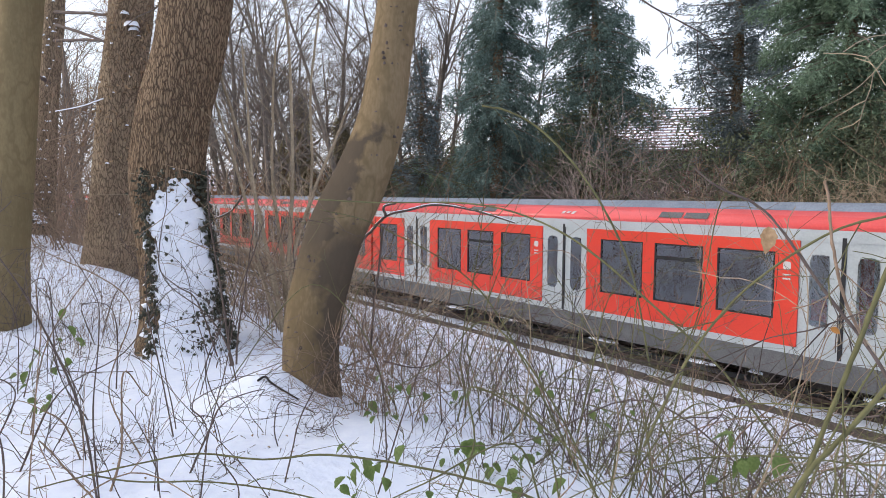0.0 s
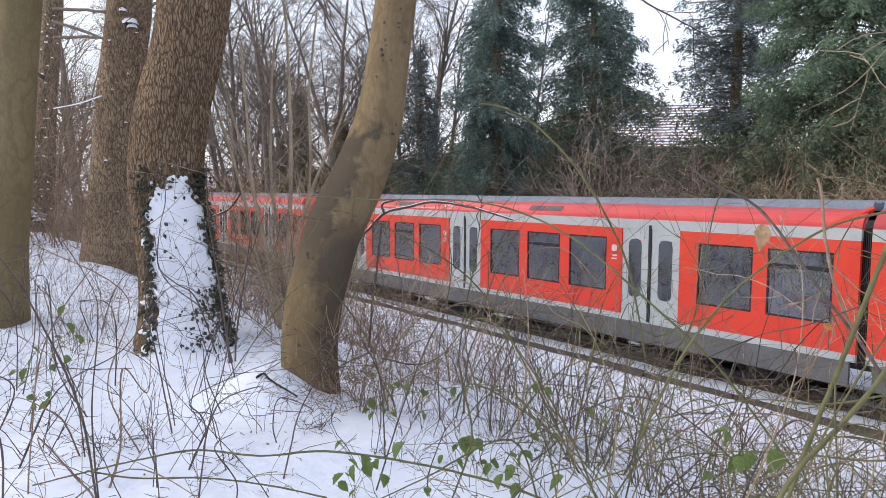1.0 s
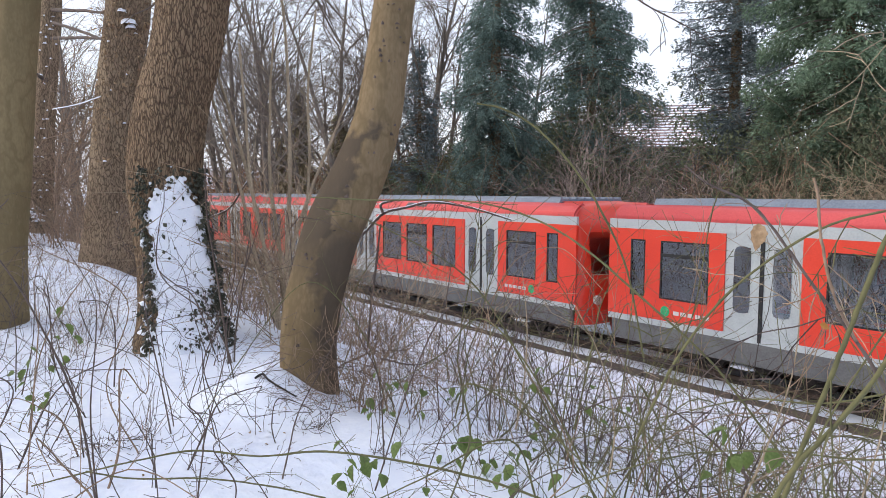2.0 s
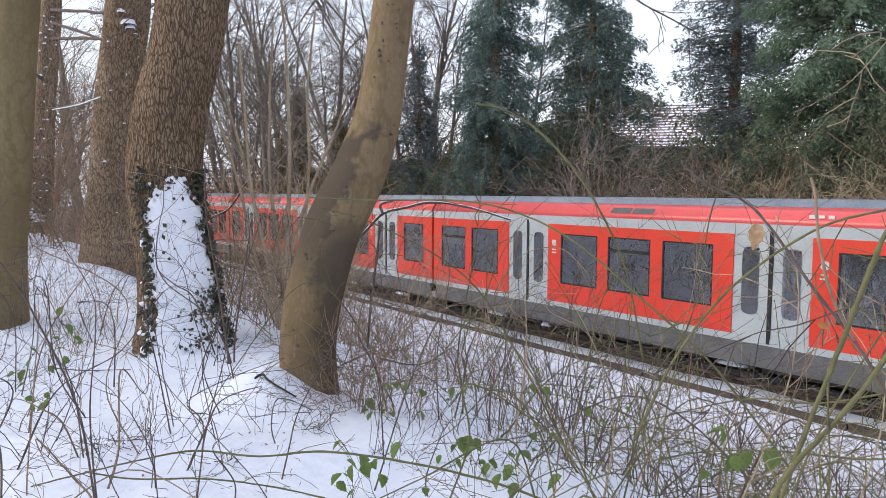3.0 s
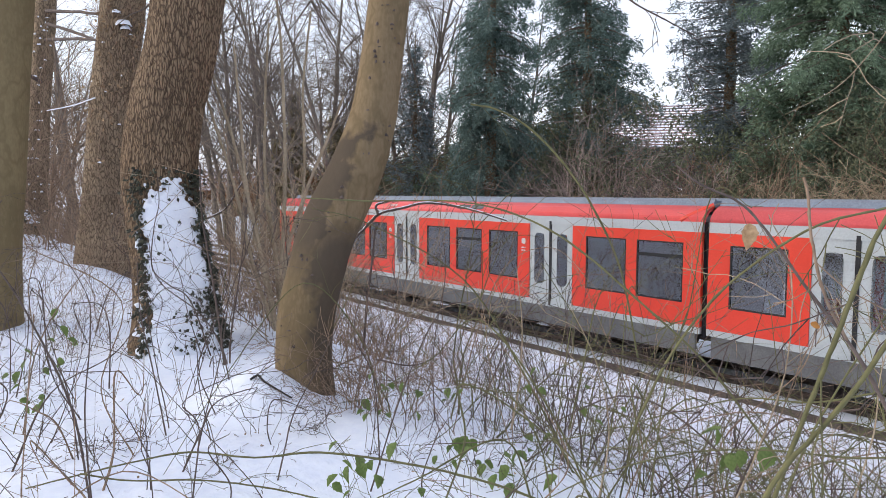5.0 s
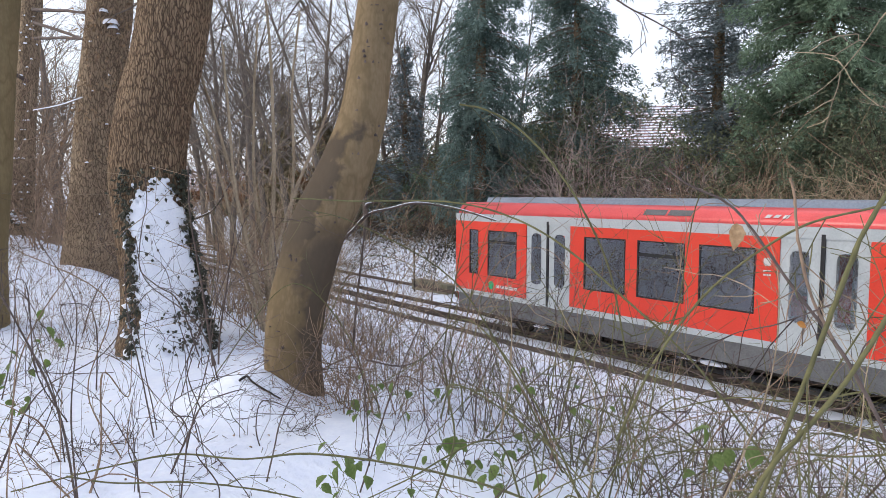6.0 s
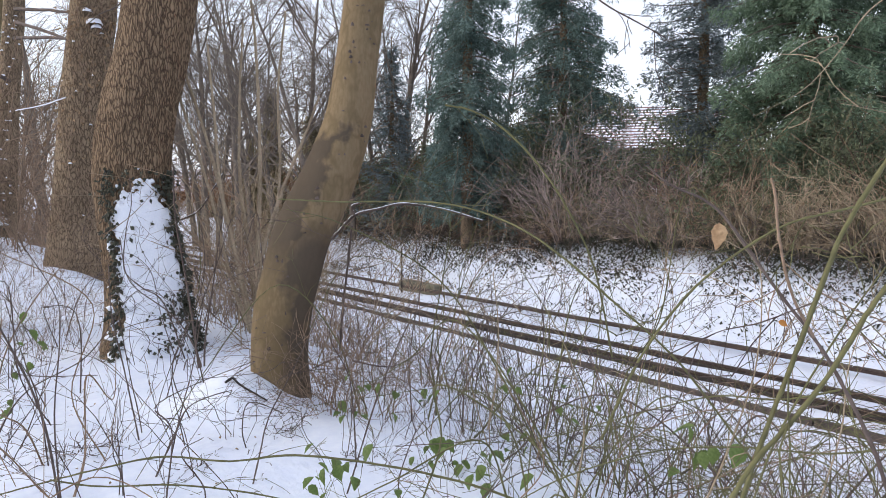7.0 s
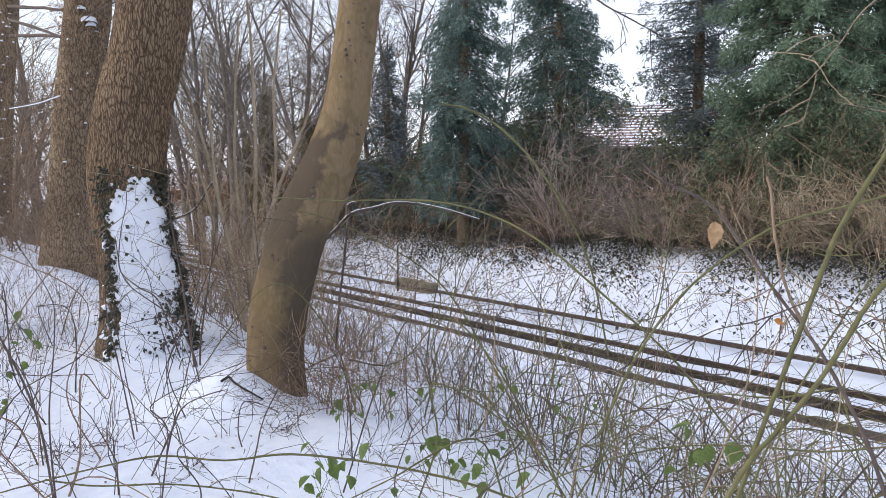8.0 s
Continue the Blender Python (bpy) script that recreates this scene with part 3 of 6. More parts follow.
        for y in (-1.0, 1.0):
            g = Geo()
            g.tube([(-0.23, y, 1.15), (-0.1, y, 1.15)], [0.11, 0.11], 14, True)
            part("tail_lamp", g, M_WHITEMARK, nose, "round lamp glass")
        g = Geo()
        g.box(-0.35, 0.3, -0.18, 0.18, 0.62, 0.9)
        part("coupler", g, M_UNDER, car, "dark steel coupler")
        for side in (-1, 1):
            y0, y1 = side * (HALF + 0.005), side * (HALF + 0.009)
            g = Geo()
            g.prism([(1.55 + 0.11 * math.cos(i * math.pi / 8), 1.25 + 0.11 * math.sin(i * math.pi / 8)) for i in range(16)], y0, y1)
            part("round_mark", g, M_GREENMARK, car, "round green and white mark")
            g = Geo()
            for k in range(5):
                g.box(1.75 + k * 0.17, 1.88 + k * 0.17, y0, y1, 1.20, 1.28)
            part("lettering", g, M_WHITEMARK, car, "row of small white lettering")
    return car


def three(x):
    return [(x + 0.42, x + 1.58), (x + 1.88, x + 3.02), (x + 3.33, x + 4.47)]


END_LEN, MID_LEN = 20.43, 18.08
END_PANELS = [(0.0, 2.86, [(0.64, 1.02), (1.40, 2.52)]), (4.32, 9.22, three(4.32)), (10.68, 15.58, three(10.68)), (17.04, 20.43, [(17.46, 18.60), (18.88, 20.02)])]
MID_PANELS = [(0.0, 1.95, [(0.45, 1.55)]), (3.41, 8.31, three(3.41)), (9.77, 14.67, three(9.77)), (16.13, 18.08, [(16.53, 17.63)])]
end_car = rail_car(END_LEN, END_PANELS, (3.59, 9.95, 16.31), True)
mid_car = rail_car(MID_LEN, MID_PANELS, (2.68, 9.04, 15.40), False)
CARS = [(end_car, 0.10, 0), (mid_car, 20.68, 0), (copy_thing(end_car, pose(0, 0, 0)), 38.87 + END_LEN, 180),
        (copy_thing(end_car, pose(0, 0, 0)), 60.2, 0), (copy_thing(mid_car, pose(0, 0, 0)), 80.79, 0), (copy_thing(end_car, pose(0, 0, 0)), 98.98 + END_LEN, 180)]
TRACK_Y = 13.5

# ---- plants: how they grow ----
def on_ground(p, sink=0.03):
    return Vector((p[0], p[1], ground_height(p[0], p[1]) - sink))


def sway(rng, k=1.0):
    return Vector((rng.gauss(0, k), rng.gauss(0, k), rng.gauss(0, k)))


def shoot(geo, p, d, length, r, rng, level, spread=0.6, droop=0.0, n=4, wild=0.16, kids=5, sides=3, tips=None, least=0.0015):
    """A branch with side branches, level by level down to twigs."""
    p, d = Vector(p), Vector(d).normalized()
    pts, seg = [p.copy()], length / n
    for _ in range(n):
        d = (d + sway(rng, wild) + Vector((0, 0, -droop))).normalized()
        p = p + d * seg
        pts.append(p.copy())
    geo.tube(pts, taper(n + 1, max(r, least), max(least * 0.8, r * 0.28)), sides)
    if tips is not None:
        tips.append((pts[-1], d))
    if level > 0:
        for _ in range(kids):
            u = rng.uniform(0.25, 1.0) * n
            i = min(int(u), n - 1)
            q = pts[i].lerp(pts[i + 1], u - i)
            axis = (pts[i + 1] - pts[i]).normalized()
            side = axis.cross(sway(rng)).normalized()
            shoot(geo, q, axis + side * spread * rng.uniform(0.7, 1.5), length * rng.uniform(0.35, 0.62), r * rng.uniform(0.35, 0.5), rng, level - 1, spread, droop, max(3, n - 1), wild, kids, sides, tips, least)


def trunk_geo(ctrl, radii, sides, rings, ridge, rng_seed, flare=0.0):
    """A trunk through a few middles and radii, with furrowed bark in its surface."""
    geo = Geo()
    pts = curve_points(ctrl, rings)
    rad = [v.x for v in curve_points([(r, 0, 0) for r in radii], rings)]
    ref = Vector((0.93, 0.31, 0.17))
    last = len(pts) - 1
    run = 0.0
    for i, p in enumerate(pts):
        t = (pts[min(i + 1, last)] - pts[max(i - 1, 0)]).normalized()
        a = t.cross(ref).normalized()
        b = t.cross(a)
        run += (p - pts[i - 1]).length if i else 0
        for k in range(sides):
            w = 2 * math.pi * k / sides
            c, s = math.cos(w), math.sin(w)
            q = Vector((c * 1.0, s * 1.0, 0))
            r = rad[i] * (1 + 0.05 * noise.noise(Vector((c * 1.5, s * 1.5, run * 0.8 + rng_seed))))
            if ridge:
                d = Vector((c * rad[i] * 15, s * rad[i] * 15, run * 2.6 + rng_seed))
                v = abs(noise.noise(d)) + 0.35 * abs(noise.noise(d * 2.3))
                r -= ridge * (1 - min(v / 0.28, 1.0))
            if flare:
                r += flare * math.exp(-run * 3.0) * (0.7 + 0.6 * noise.noise(Vector((c * 1.3, s * 1.3, rng_seed))))
            geo.v.append(p + (a * c + b * s) * r)
    for i in range(last):
        for k in range(sides):
            q, r = i * sides, (k + 1) % sides
            geo.f.append((q + k, q + r, q + sides + r, q + sides + k))
    return geo, pts, rad


# ---- the big trees on the shelf ----
def big_tree(name, label, ctrl, radii, material, sides, rings, ridge, seed, flare=0.0):
    tree = thing(name, label, "tree", "trees on the shelf")
    geo, pts, rad = trunk_geo(ctrl, radii, sides, rings, ridge, seed, flare)
    part("trunk", geo, material, tree, smooth=True)
    return tree, pts, rad


oak, oak_pts, oak_rad = big_tree(
    "oak_tree", "leaning furrowed oak, its foot plastered with snow and ivy",
    [(-7.56, 2.02, 2.00), (-7.60, 2.02, 2.37), (-7.66, 2.01, 2.84), (-7.75, 1.97, 3.37), (-7.81, 1.96, 3.90), (-7.80, 2.04, 4.50), (-7.76, 2.18, 5.09), (-7.74, 2.28, 5.68), (-7.82, 2.46, 6.67), (-8.02, 2.75, 8.35), (-8.30, 3.04, 10.87)],
    [0.46, 0.42, 0.40, 0.385, 0.385, 0.378, 0.370, 0.365, 0.35, 0.30, 0.22], M_OAK, 260, 20, 0.015, 1.0, 0.10)
beech, beech_pts, beech_rad = big_tree(
    "beech_tree", "smooth olive-barked tree with a bent trunk at the slope's edge",
    [(-4.93, 2.36, 1.05), (-4.98, 2.34, 1.66), (-5.06, 2.32, 2.28), (-5.07, 2.35, 2.68), (-5.05, 2.42, 2.99), (-5.01, 2.52, 3.35), (-4.91, 2.71, 3.80), (-4.84, 2.84, 4.24), (-4.83, 2.92, 4.73), (-4.83, 2.99, 5.18), (-4.83, 3.08, 5.89), (-4.89, 3.15, 7.05), (-4.91, 3.34, 8.74)],
    [0.30, 0.25, 0.225, 0.228, 0.228, 0.226, 0.212, 0.185, 0.165, 0.16, 0.15, 0.13, 0.10], M_BEECH, 64, 12, 0.0, 5.0, 0.03)
back_tree, back_pts, back_rad = big_tree(
    "rough_tree", "tall brown tree with shaggy bark and dry leaves",
    [(-14.40, 2.53, 1.57), (-14.46, 2.61, 2.73), (-14.50, 2.70, 3.79), (-14.55, 2.81, 5.16), (-14.55, 2.95, 6.21), (-14.55, 3.08, 7.26), (-14.63, 3.25, 9.37), (-14.85, 3.52, 13.58)],
    [0.62, 0.50, 0.44, 0.40, 0.40, 0.40, 0.36, 0.25], M_BARK, 90, 10, 0.025, 9.0, 0.15)
thin_tree, thin_pts, thin_rad = big_tree(
    "slim_tree", "slim brown tree with snow caught on its bark",
    [(-20.05, 1.98, 2.59), (-20.09, 2.09, 3.83), (-20.15, 2.24, 5.62), (-20.21, 2.39, 7.27), (-20.24, 2.49, 8.37), (-20.42, 2.70, 11.82), (-20.70, 2.97, 16.64)],
    [0.30, 0.27, 0.24, 0.24, 0.24, 0.22, 0.15], M_BARK, 40, 8, 0.015, 13.0, 0.05)
near_tree, near_pts, near_rad = big_tree(
    "slim_tree", "smooth greenish trunk standing in the snow",
    [(-9.62, 0.50, 1.59), (-9.70, 0.58, 2.96), (-9.73, 0.67, 3.93), (-9.76, 0.75, 4.90), (-9.78, 0.85, 5.87), (-9.82, 0.96, 7.17), (-9.96, 1.12, 9.76)],
    [0.29, 0.25, 0.245, 0.24, 0.235, 0.22, 0.16], M_OLIVE, 48, 10, 0.004, 17.0, 0.04)

for tree, pts, seed, low in ((oak, oak_pts, 1, 6.0), (beech, beech_pts, 2, 7.0), (back_tree, back_pts, 3, 6.0), (thin_tree, thin_pts, 4, 6.5), (near_tree, near_pts, 5, 7.0)):
    rng, g = random.Random(seed), Geo()
    top = pts[-1]
    for k in range(9):
        q = pts[int(len(pts) * rng.uniform(0.75, 0.99))]
        d = Vector((rng.gauss(0, 1), rng.gauss(0, 1), rng.uniform(0.2, 1.0)))
        shoot(g, q, d, rng.uniform(2.5, 4.5), 0.07, rng, 2, 0.7, 0.02, 6, 0.15, 4, 4)
    shoot(g, top, (0, 0, 1), 5, 0.10, rng, 3, 0.7, 0.0, 6, 0.1, 5, 4)
    part("crown", g, M_BRANCH, tree, "bare branches", kind="stuff")

# snow plastered on the oak's weather side, with ivy along its edges
rng = random.Random(11)
g, ivy = Geo(), Geo()
view = Vector((0, 0, 3.0))
stem = [(p, r) for p, r in zip(oak_pts, oak_rad) if p.z < 3.92]
cols = 60
low_z, high_z = stem[0][0].z, stem[-1][0].z
for i, (p, r) in enumerate(stem):
    face = Vector((view.x - p.x, view.y - p.y, 0)).normalized()
    across = Vector((face.y, -face.x, 0))
    h = (p.z - low_z) / (high_z - low_z)
    half = 0.86 + 0.22 * noise.noise(Vector((h * 7, 1, 0)))
    for k in range(cols):
        u = (k / (cols - 1) * 2 - 1)
        w = u * half * 1.35 - 0.20
        rim = abs(u) * 0.95 + max(0.0, h - 0.76) * 3.4 + 0.26 * noise.noise(Vector((u * 3.5, h * 9, 5))) + 0.34 * noise.noise(Vector((u * 9, h * 38, 9)))
        thick = 0.022 + 0.012 * noise.noise(Vector((u * 5, h * 26, 2))) - 0.16 * ease((rim - 0.62) / 0.35)
        thick -= 0.03 * ease((noise.noise(Vector((u * 3.0 + 0.6 * h, h * 40, 14))) - 0.36) / 0.10) * ease((abs(u + 0.1) - 0.15) / 0.4)
        rr = r * 1.01 + 0.10 * math.exp(-(p.z - low_z) * 3) * 0.9 + 0.02 + thick
        g.v.append(p + (face * math.cos(w) + across * math.sin(w)) * rr)
for i in range(len(stem) - 1):
    for k in range(cols - 1):
        q = i * cols + k
        g.f.append((q, q + 1, q + cols + 1, q + cols))
part("snow_crust", g, M_SNOWCAP, oak, "snow plastered on the trunk", smooth=True)
for _ in range(2900):
    i, blend = rng.randrange(len(stem) - 1), rng.random()
    p, r = stem[i][0].lerp(stem[i + 1][0], blend), stem[i][1]
    h = (p.z - low_z) / (high_z - low_z)
    face = Vector((view.x - p.x, view.y - p.y, 0)).normalized()
    across = Vector((face.y, -face.x, 0))
    # clusters: both flanks, a ragged cap, a skirt at the foot and loose rows between
    side = rng.random()
    clump = max(0.0, noise.noise(Vector((h * 14, 3, 0))))
    if side < 0.17:
        w = 0.50 + abs(rng.gauss(0, 0.13)) - 0.2 * noise.noise(Vector((h * 16, 8, 0)))
    elif side < 0.64:
        w = -0.98 - rng.gauss(0, 0.10) + clump * rng.uniform(0, 1.5)
    elif side < 0.80:
        if h > 0.30:
            continue
        w = rng.gauss(-0.50, 0.24)
    elif side < 0.92:
        if h < 0.84:
            continue
        w = rng.gauss(-0.1, 0.50)
    else:
        w = rng.gauss(-0.2, 0.5)
        if noise.noise(Vector((w * 3, h * 34, 21))) < 0.22:
            continue
    out = face * math.cos(w) + across * math.sin(w)
    q = p + out * (r + 0.035 + 0.09 * math.exp(-(p.z - low_z) * 3) + rng.uniform(-0.015, 0.045))
    d = (Vector((0, 0, -0.7)) + sway(rng, 0.55) + out * 0.5).normalized()
    ivy.blade(q, d, d.cross(out).normalized(), rng.uniform(0.03, 0.07), rng.uniform(0.02, 0.05))
part("ivy", ivy, M_IVY, oak, "dark ivy leaves round the snow")

# snow specks, dry leaves and shaggy shoots on the trees behind
for tree, pts, rad, count, seed in ((thin_tree, thin_pts, thin_rad, 70, 3), (back_tree, back_pts, back_rad, 12, 4)):
    rng, g = random.Random(seed), Geo()
    for _ in range(count):
        i = rng.randrange(len(pts) - 12)
        p, r = pts[i], rad[i]
        face = Vector((-p.x, -p.y, 0)).normalized()
        w = rng.gauss(0.2, 0.7)
        out = face * math.cos(w) + Vector((face.y, -face.x, 0)) * math.sin(w)
        g.lump(p + out * r, rng.uniform(0.02, 0.05), rng.uniform(0.02, 0.05), rng.uniform(0.02, 0.05), rng, 7, 4)
    part("snow_specks", g, M_SNOWCAP, tree, "small clots of snow on the bark", smooth=True, kind="stuff")
rng, g, g2 = random.Random(8), Geo(), Geo()
for _ in range(170):
    i = rng.randrange(int(len(back_pts) * 0.75))
    p, r = back_pts[i], back_rad[i]
    face = Vector((-p.x, -p.y, 0)).normalized()
    w = rng.gauss(0, 0.9)
    out = face * math.cos(w) + Vector((face.y, -face.x, 0)) * math.sin(w)
    low = p.z < 4.3
    shoot(g, p + out * r, out * 0.6 + Vector((0, 0, 1.0)), rng.uniform(0.4, 1.3 if low else 0.6), 0.007, rng, 1, 0.6, 0, 4, 0.3, 3)
    if not low:
        for _ in range(4):
            d = (out + sway(rng, 0.6) + Vector((0, 0, -0.6))).normalized()
            g2.blade(p + out * (r + 0.1) + sway(rng, 0.12), d, d.cross(sway(rng)).normalized(), rng.uniform(0.06, 0.12), rng.uniform(0.03, 0.06))
part("side_growth", g, M_TWIGBROWN, back_tree, "thin brown shoots along the trunk", kind="stuff")
part("dry_foliage", g2, M_DEAD, back_tree, "pale dry leaves clinging to shoots", kind="stuff")


# ---- conifers and bare trees beyond the track ----
def conifer(seed, height, radius, material, label, start=0.06, dense=1.0, spray=0.30, droop=0.25, power=0.85):
    """Trunk and whorls of drooping boughs set with many sprays of needles."""
    rng = random.Random(seed)
    tree = thing("conifer", label, "tree", "conifers beyond the track")
    g = Geo()
    g.tube([(0, 0, -0.3), (0, 0, height * 0.5), (0, 0, height)], [0.012 * height + 0.08, 0.008 * height + 0.05, 0.02], 10)
    part("trunk", g, M_BARK, tree, smooth=True)
    wood, leaf = Geo(), Geo()
    z = height * start
    while z < height * 0.99:
        f = 1 - z / height
        for _ in range(rng.randint(4, 6)):
            a, reach = rng.uniform(0, 2 * math.pi), radius * f ** power * rng.choice((0.45, 0.7, 0.85, 1.0, 1.2)) * rng.uniform(0.85, 1.1) + 0.15
            d = Vector((math.cos(a), math.sin(a), 0.12))
            p, pts = Vector((0, 0, z + rng.uniform(-0.2, 0.2))), []
            n = 6
            for k in range(n + 1):
                pts.append(p.copy())
                d = (d + Vector((0, 0, -droop * 0.35 + (0.16 if k > 3 else 0))) + sway(rng, 0.05)).normalized()
                p = p + d * reach / n
            wood.tube(pts, taper(n + 1, 0.02 + 0.012 * reach, 0.004), 3)
            for _ in range(int((10 + 28 * reach) * dense)):
                u = rng.random() ** 0.7 * n
                k = min(int(u), n - 1)
                q = pts[k].lerp(pts[k + 1], u - k)
                axis = (pts[k + 1] - pts[k]).normalized()
                side = axis.cross(Vector((0, 0, 1))).normalized() * rng.choice((-1, 1))
                out = rng.random() ** 1.3 * 0.30 * reach * (1.15 - u / n)
                q = q + (side * 0.8 + axis * 0.5) * out + Vector((0, 0, -out * (0.25 + droop * rng.random() * 1.4) + rng.uniform(-0.42, 0.14)))
                d2 = (axis * 0.5 + side * rng.uniform(0.0, 1.0) + Vector((0, 0, -rng.uniform(-0.2, 1.0) * (0.3 + droop))) + sway(rng, 0.35)).normalized()
                s = spray * rng.uniform(0.5, 1.5)
                leaf.blade(q, d2, d2.cross(sway(rng)).normalized(), s, s * 0.27)
                leaf.blade(q + sway(rng, 0.07), (d2 + sway(rng, 0.6)).normalized(), d2.cross(sway(rng)).normalized(), s * 0.8, s * 0.20)
        z += rng.uniform(0.16, 0.40) * (0.6 + 0.4 * height / 18)
    part("branchwork", wood, M_BRANCH, tree, "thin grey-brown boughs", kind="stuff")
    part("crown", leaf, material, tree, kind="stuff")
    return tree


def stand(tree, p, turn=0.0, scale=1.0):
    m = Matrix.Translation(on_ground(p)) @ pose(0, 0, 0, 0, 0, turn)
    tree.matrix_basis = m @ Matrix.Scale(scale, 4)
    return tree


def again(tree, p, turn, scale=1.0):
    c = copy_thing(tree, pose(0, 0, 0))
    return stand(c, p, turn, scale)


spruce = stand(conifer(21, 19, 2.3, M_SPRUCE, "tall dark green spruce with drooping boughs", 0.08, 2.5, 0.19, 0.5, 0.35), (-23.76, 19.97, 2.72))
spruce2 = stand(conifer(22, 19, 4.2, M_SPRUCE, "broad blue-green spruce with dense boughs", 0.12, 2.4, 0.21, 0.4, 0.62), (-24.58, 27.01, 2.57))
fir = stand(conifer(23, 20, 3.1, M_FIR, "grey-green fir with gaps between its boughs", 0.14, 1.6, 0.20, 0.2, 0.45), (-18.48, 29.89, 2.66))
thuja = stand(conifer(24, 18, 3.7, M_THUJA, "dense yellow-green conifer standing tall", 0.05, 2.5, 0.21, 0.4, 0.3), (-12.59, 27.66, 2.84))
thuja2 = again(thuja, (-11.45, 32.34, 2.78), 130, 1.05)
again(thuja, (-8.07, 33.39, 2.84), 60, 1.0)
small_spruce = stand(conifer(25, 10.2, 2.3, M_FIR, "small spruce dusted with snow", 0.05, 0.4, 0.26, 0.3, 0.9), (-31.61, 21.25, 1.89))


for k, (p, high, wide, label) in enumerate((((-41.8, 18.9), 9.5, 1.5, "narrow rusty conifer with thin boughs"), ((-36.7, 19.0), 7.5, 1.5, "small brown-green conifer by the bank"), ((-44.0, 18.6), 7.0, 1.8, "brown-green conifer with a bushy foot"))):
    stand(conifer(460 + k, high, wide, M_RUSSETGREEN, label, 0.04, 0.7, 0.28, 0.4, 0.8), p)


def bare_tree(seed, height, label, levels=4, material=M_BARK):
    rng = random.Random(seed)
    tree = thing("bare_tree", label, "tree", "bare trees beyond the track")
    g = Geo()
    p, d, pts = Vector((0, 0, -0.2)), Vector((0, 0, 1)), []
    n = 9
    for _ in range(n + 1):
        pts.append(p.copy())
        d = (d + sway(rng, 0.05)).normalized()
        p = p + d * height / n
    rad = taper(n + 1, 0.013 * height, 0.02)
    g.tube(pts, rad, 8)
    part("trunk", g, M_BRANCH, tree, smooth=True)
    g = Geo()
    for k in range(16):
        u = rng.uniform(0.22, 0.99) * n
        i = min(int(u), n - 1)
        q = pts[i].lerp(pts[i + 1], u - i)
        a = rng.uniform(0, 6.28)
        rise = rng.uniform(0.5, 1.5)
        shoot(g, q, (math.cos(a), math.sin(a), rise), height * rng.uniform(0.22, 0.40) * (1.15 - u / n * 0.5), rad[i] * 0.5, rng, levels - 1, 0.6, 0.0, 5, 0.14, 4, 3, least=0.006)
    part("crown", g, M_BRANCH, tree, "fine bare branches", kind="stuff")
    return tree


bares = [bare_tree(31 + k, h, "tall bare deciduous tree with fine dark branches") for k, h in enumerate((15, 17, 14, 16))]
spots = [(-32.94, 13.18, 2.63), (-36.74, 18.06, 2.45), (-28.75, 15.26, 2.69), (-38.64, 22.11, 2.33), (-41.54, 15.21, 2.39), (-49.86, 20.82, 2.09), (-33.61, 15.56, 2.57), (-50.46, 16.83, 2.15), (-40.71, 25.96, 2.21), (-40.64, 29.28, 2.15), (-61.76, 18.67, 1.85), (-47.46, 12.56, 2.30), (-48.31, 6.63, 2.39), (-59.53, 5.34, 2.15), (-70.07, 11.37, 1.79), (-75.58, 17.31, 1.55), (-53.91, 28.62, 1.85), (-54.64, 37.38, 1.67), (-44.13, 2.24, 2.57), (-73.80, 27.64, 1.40), (-68.65, 42.25, 1.24), (-79.79, 36.21, 1.09), (-35.10, 26.61, 2.33), (-42.76, 39.51, 1.91), (-37.97, 13.28, 2.51), (-64.91, 21.14, 1.73), (-43.85, 21.98, 2.21), (-62.18, 34.29, 1.55), (-32.99, 19.58, 2.51), (-56.49, 22.12, 1.91), (-70.22, 7.94, 1.85), (-38.77, 5.80, 2.63), (-33.12, 22.66, 2.45), (-60.40, 26.85, 1.73), (-43.02, 13.33, 2.39), (-84.75, 5.69, 1.55), (-53.61, 6.38, 2.27), (-61.84, 8.87, 2.03), (-46.19, 15.78, 2.27), (-46.99, 18.00, 2.21), (-36.44, 15.22, 2.51), (-49.06, 25.07, 2.03), (-46.65, 31.36, 1.97), (-34.35, 24.32, 2.39), (-59.65, 21.35, 1.85), (-33.68, 31.63, 2.27)]
rng = random.Random(77)
for k, p in enumerate(spots):
    src = bares[k % 4]
    if k < 4:
        stand(src, p, rng.uniform(0, 360), rng.uniform(0.9, 1.1))
    else:
        again(src, p, rng.uniform(0, 360), rng.uniform(0.8, 1.15))


# ---- shrubs ----
def shrub(seed, stems, height, lean, material, label, thick=0.008, level=2, kids=4, name="shrub", category="shrub", group="bare shrubs", droop=0.02, width=0.25, least=0.0015):
    rng = random.Random(seed)
    bush = thing(name, label, category, group)
    for _ in range(stems):
        g = Geo()
        a = rng.uniform(0, 6.28)
        base = Vector((math.cos(a), math.sin(a), 0)) * rng.uniform(0, width) + Vector((0, 0, -0.08))
        shoot(g, base, (math.cos(a) * lean * rng.uniform(0.2, 1.4), math.sin(a) * lean * rng.uniform(0.2, 1.4), 1), height * rng.uniform(0.6, 1.15), thick * rng.uniform(0.6, 1.3), rng, level, 0.65, droop, 6, 0.19, kids, 3, least=least)
        part("stem", g, material, bush)
    return bush


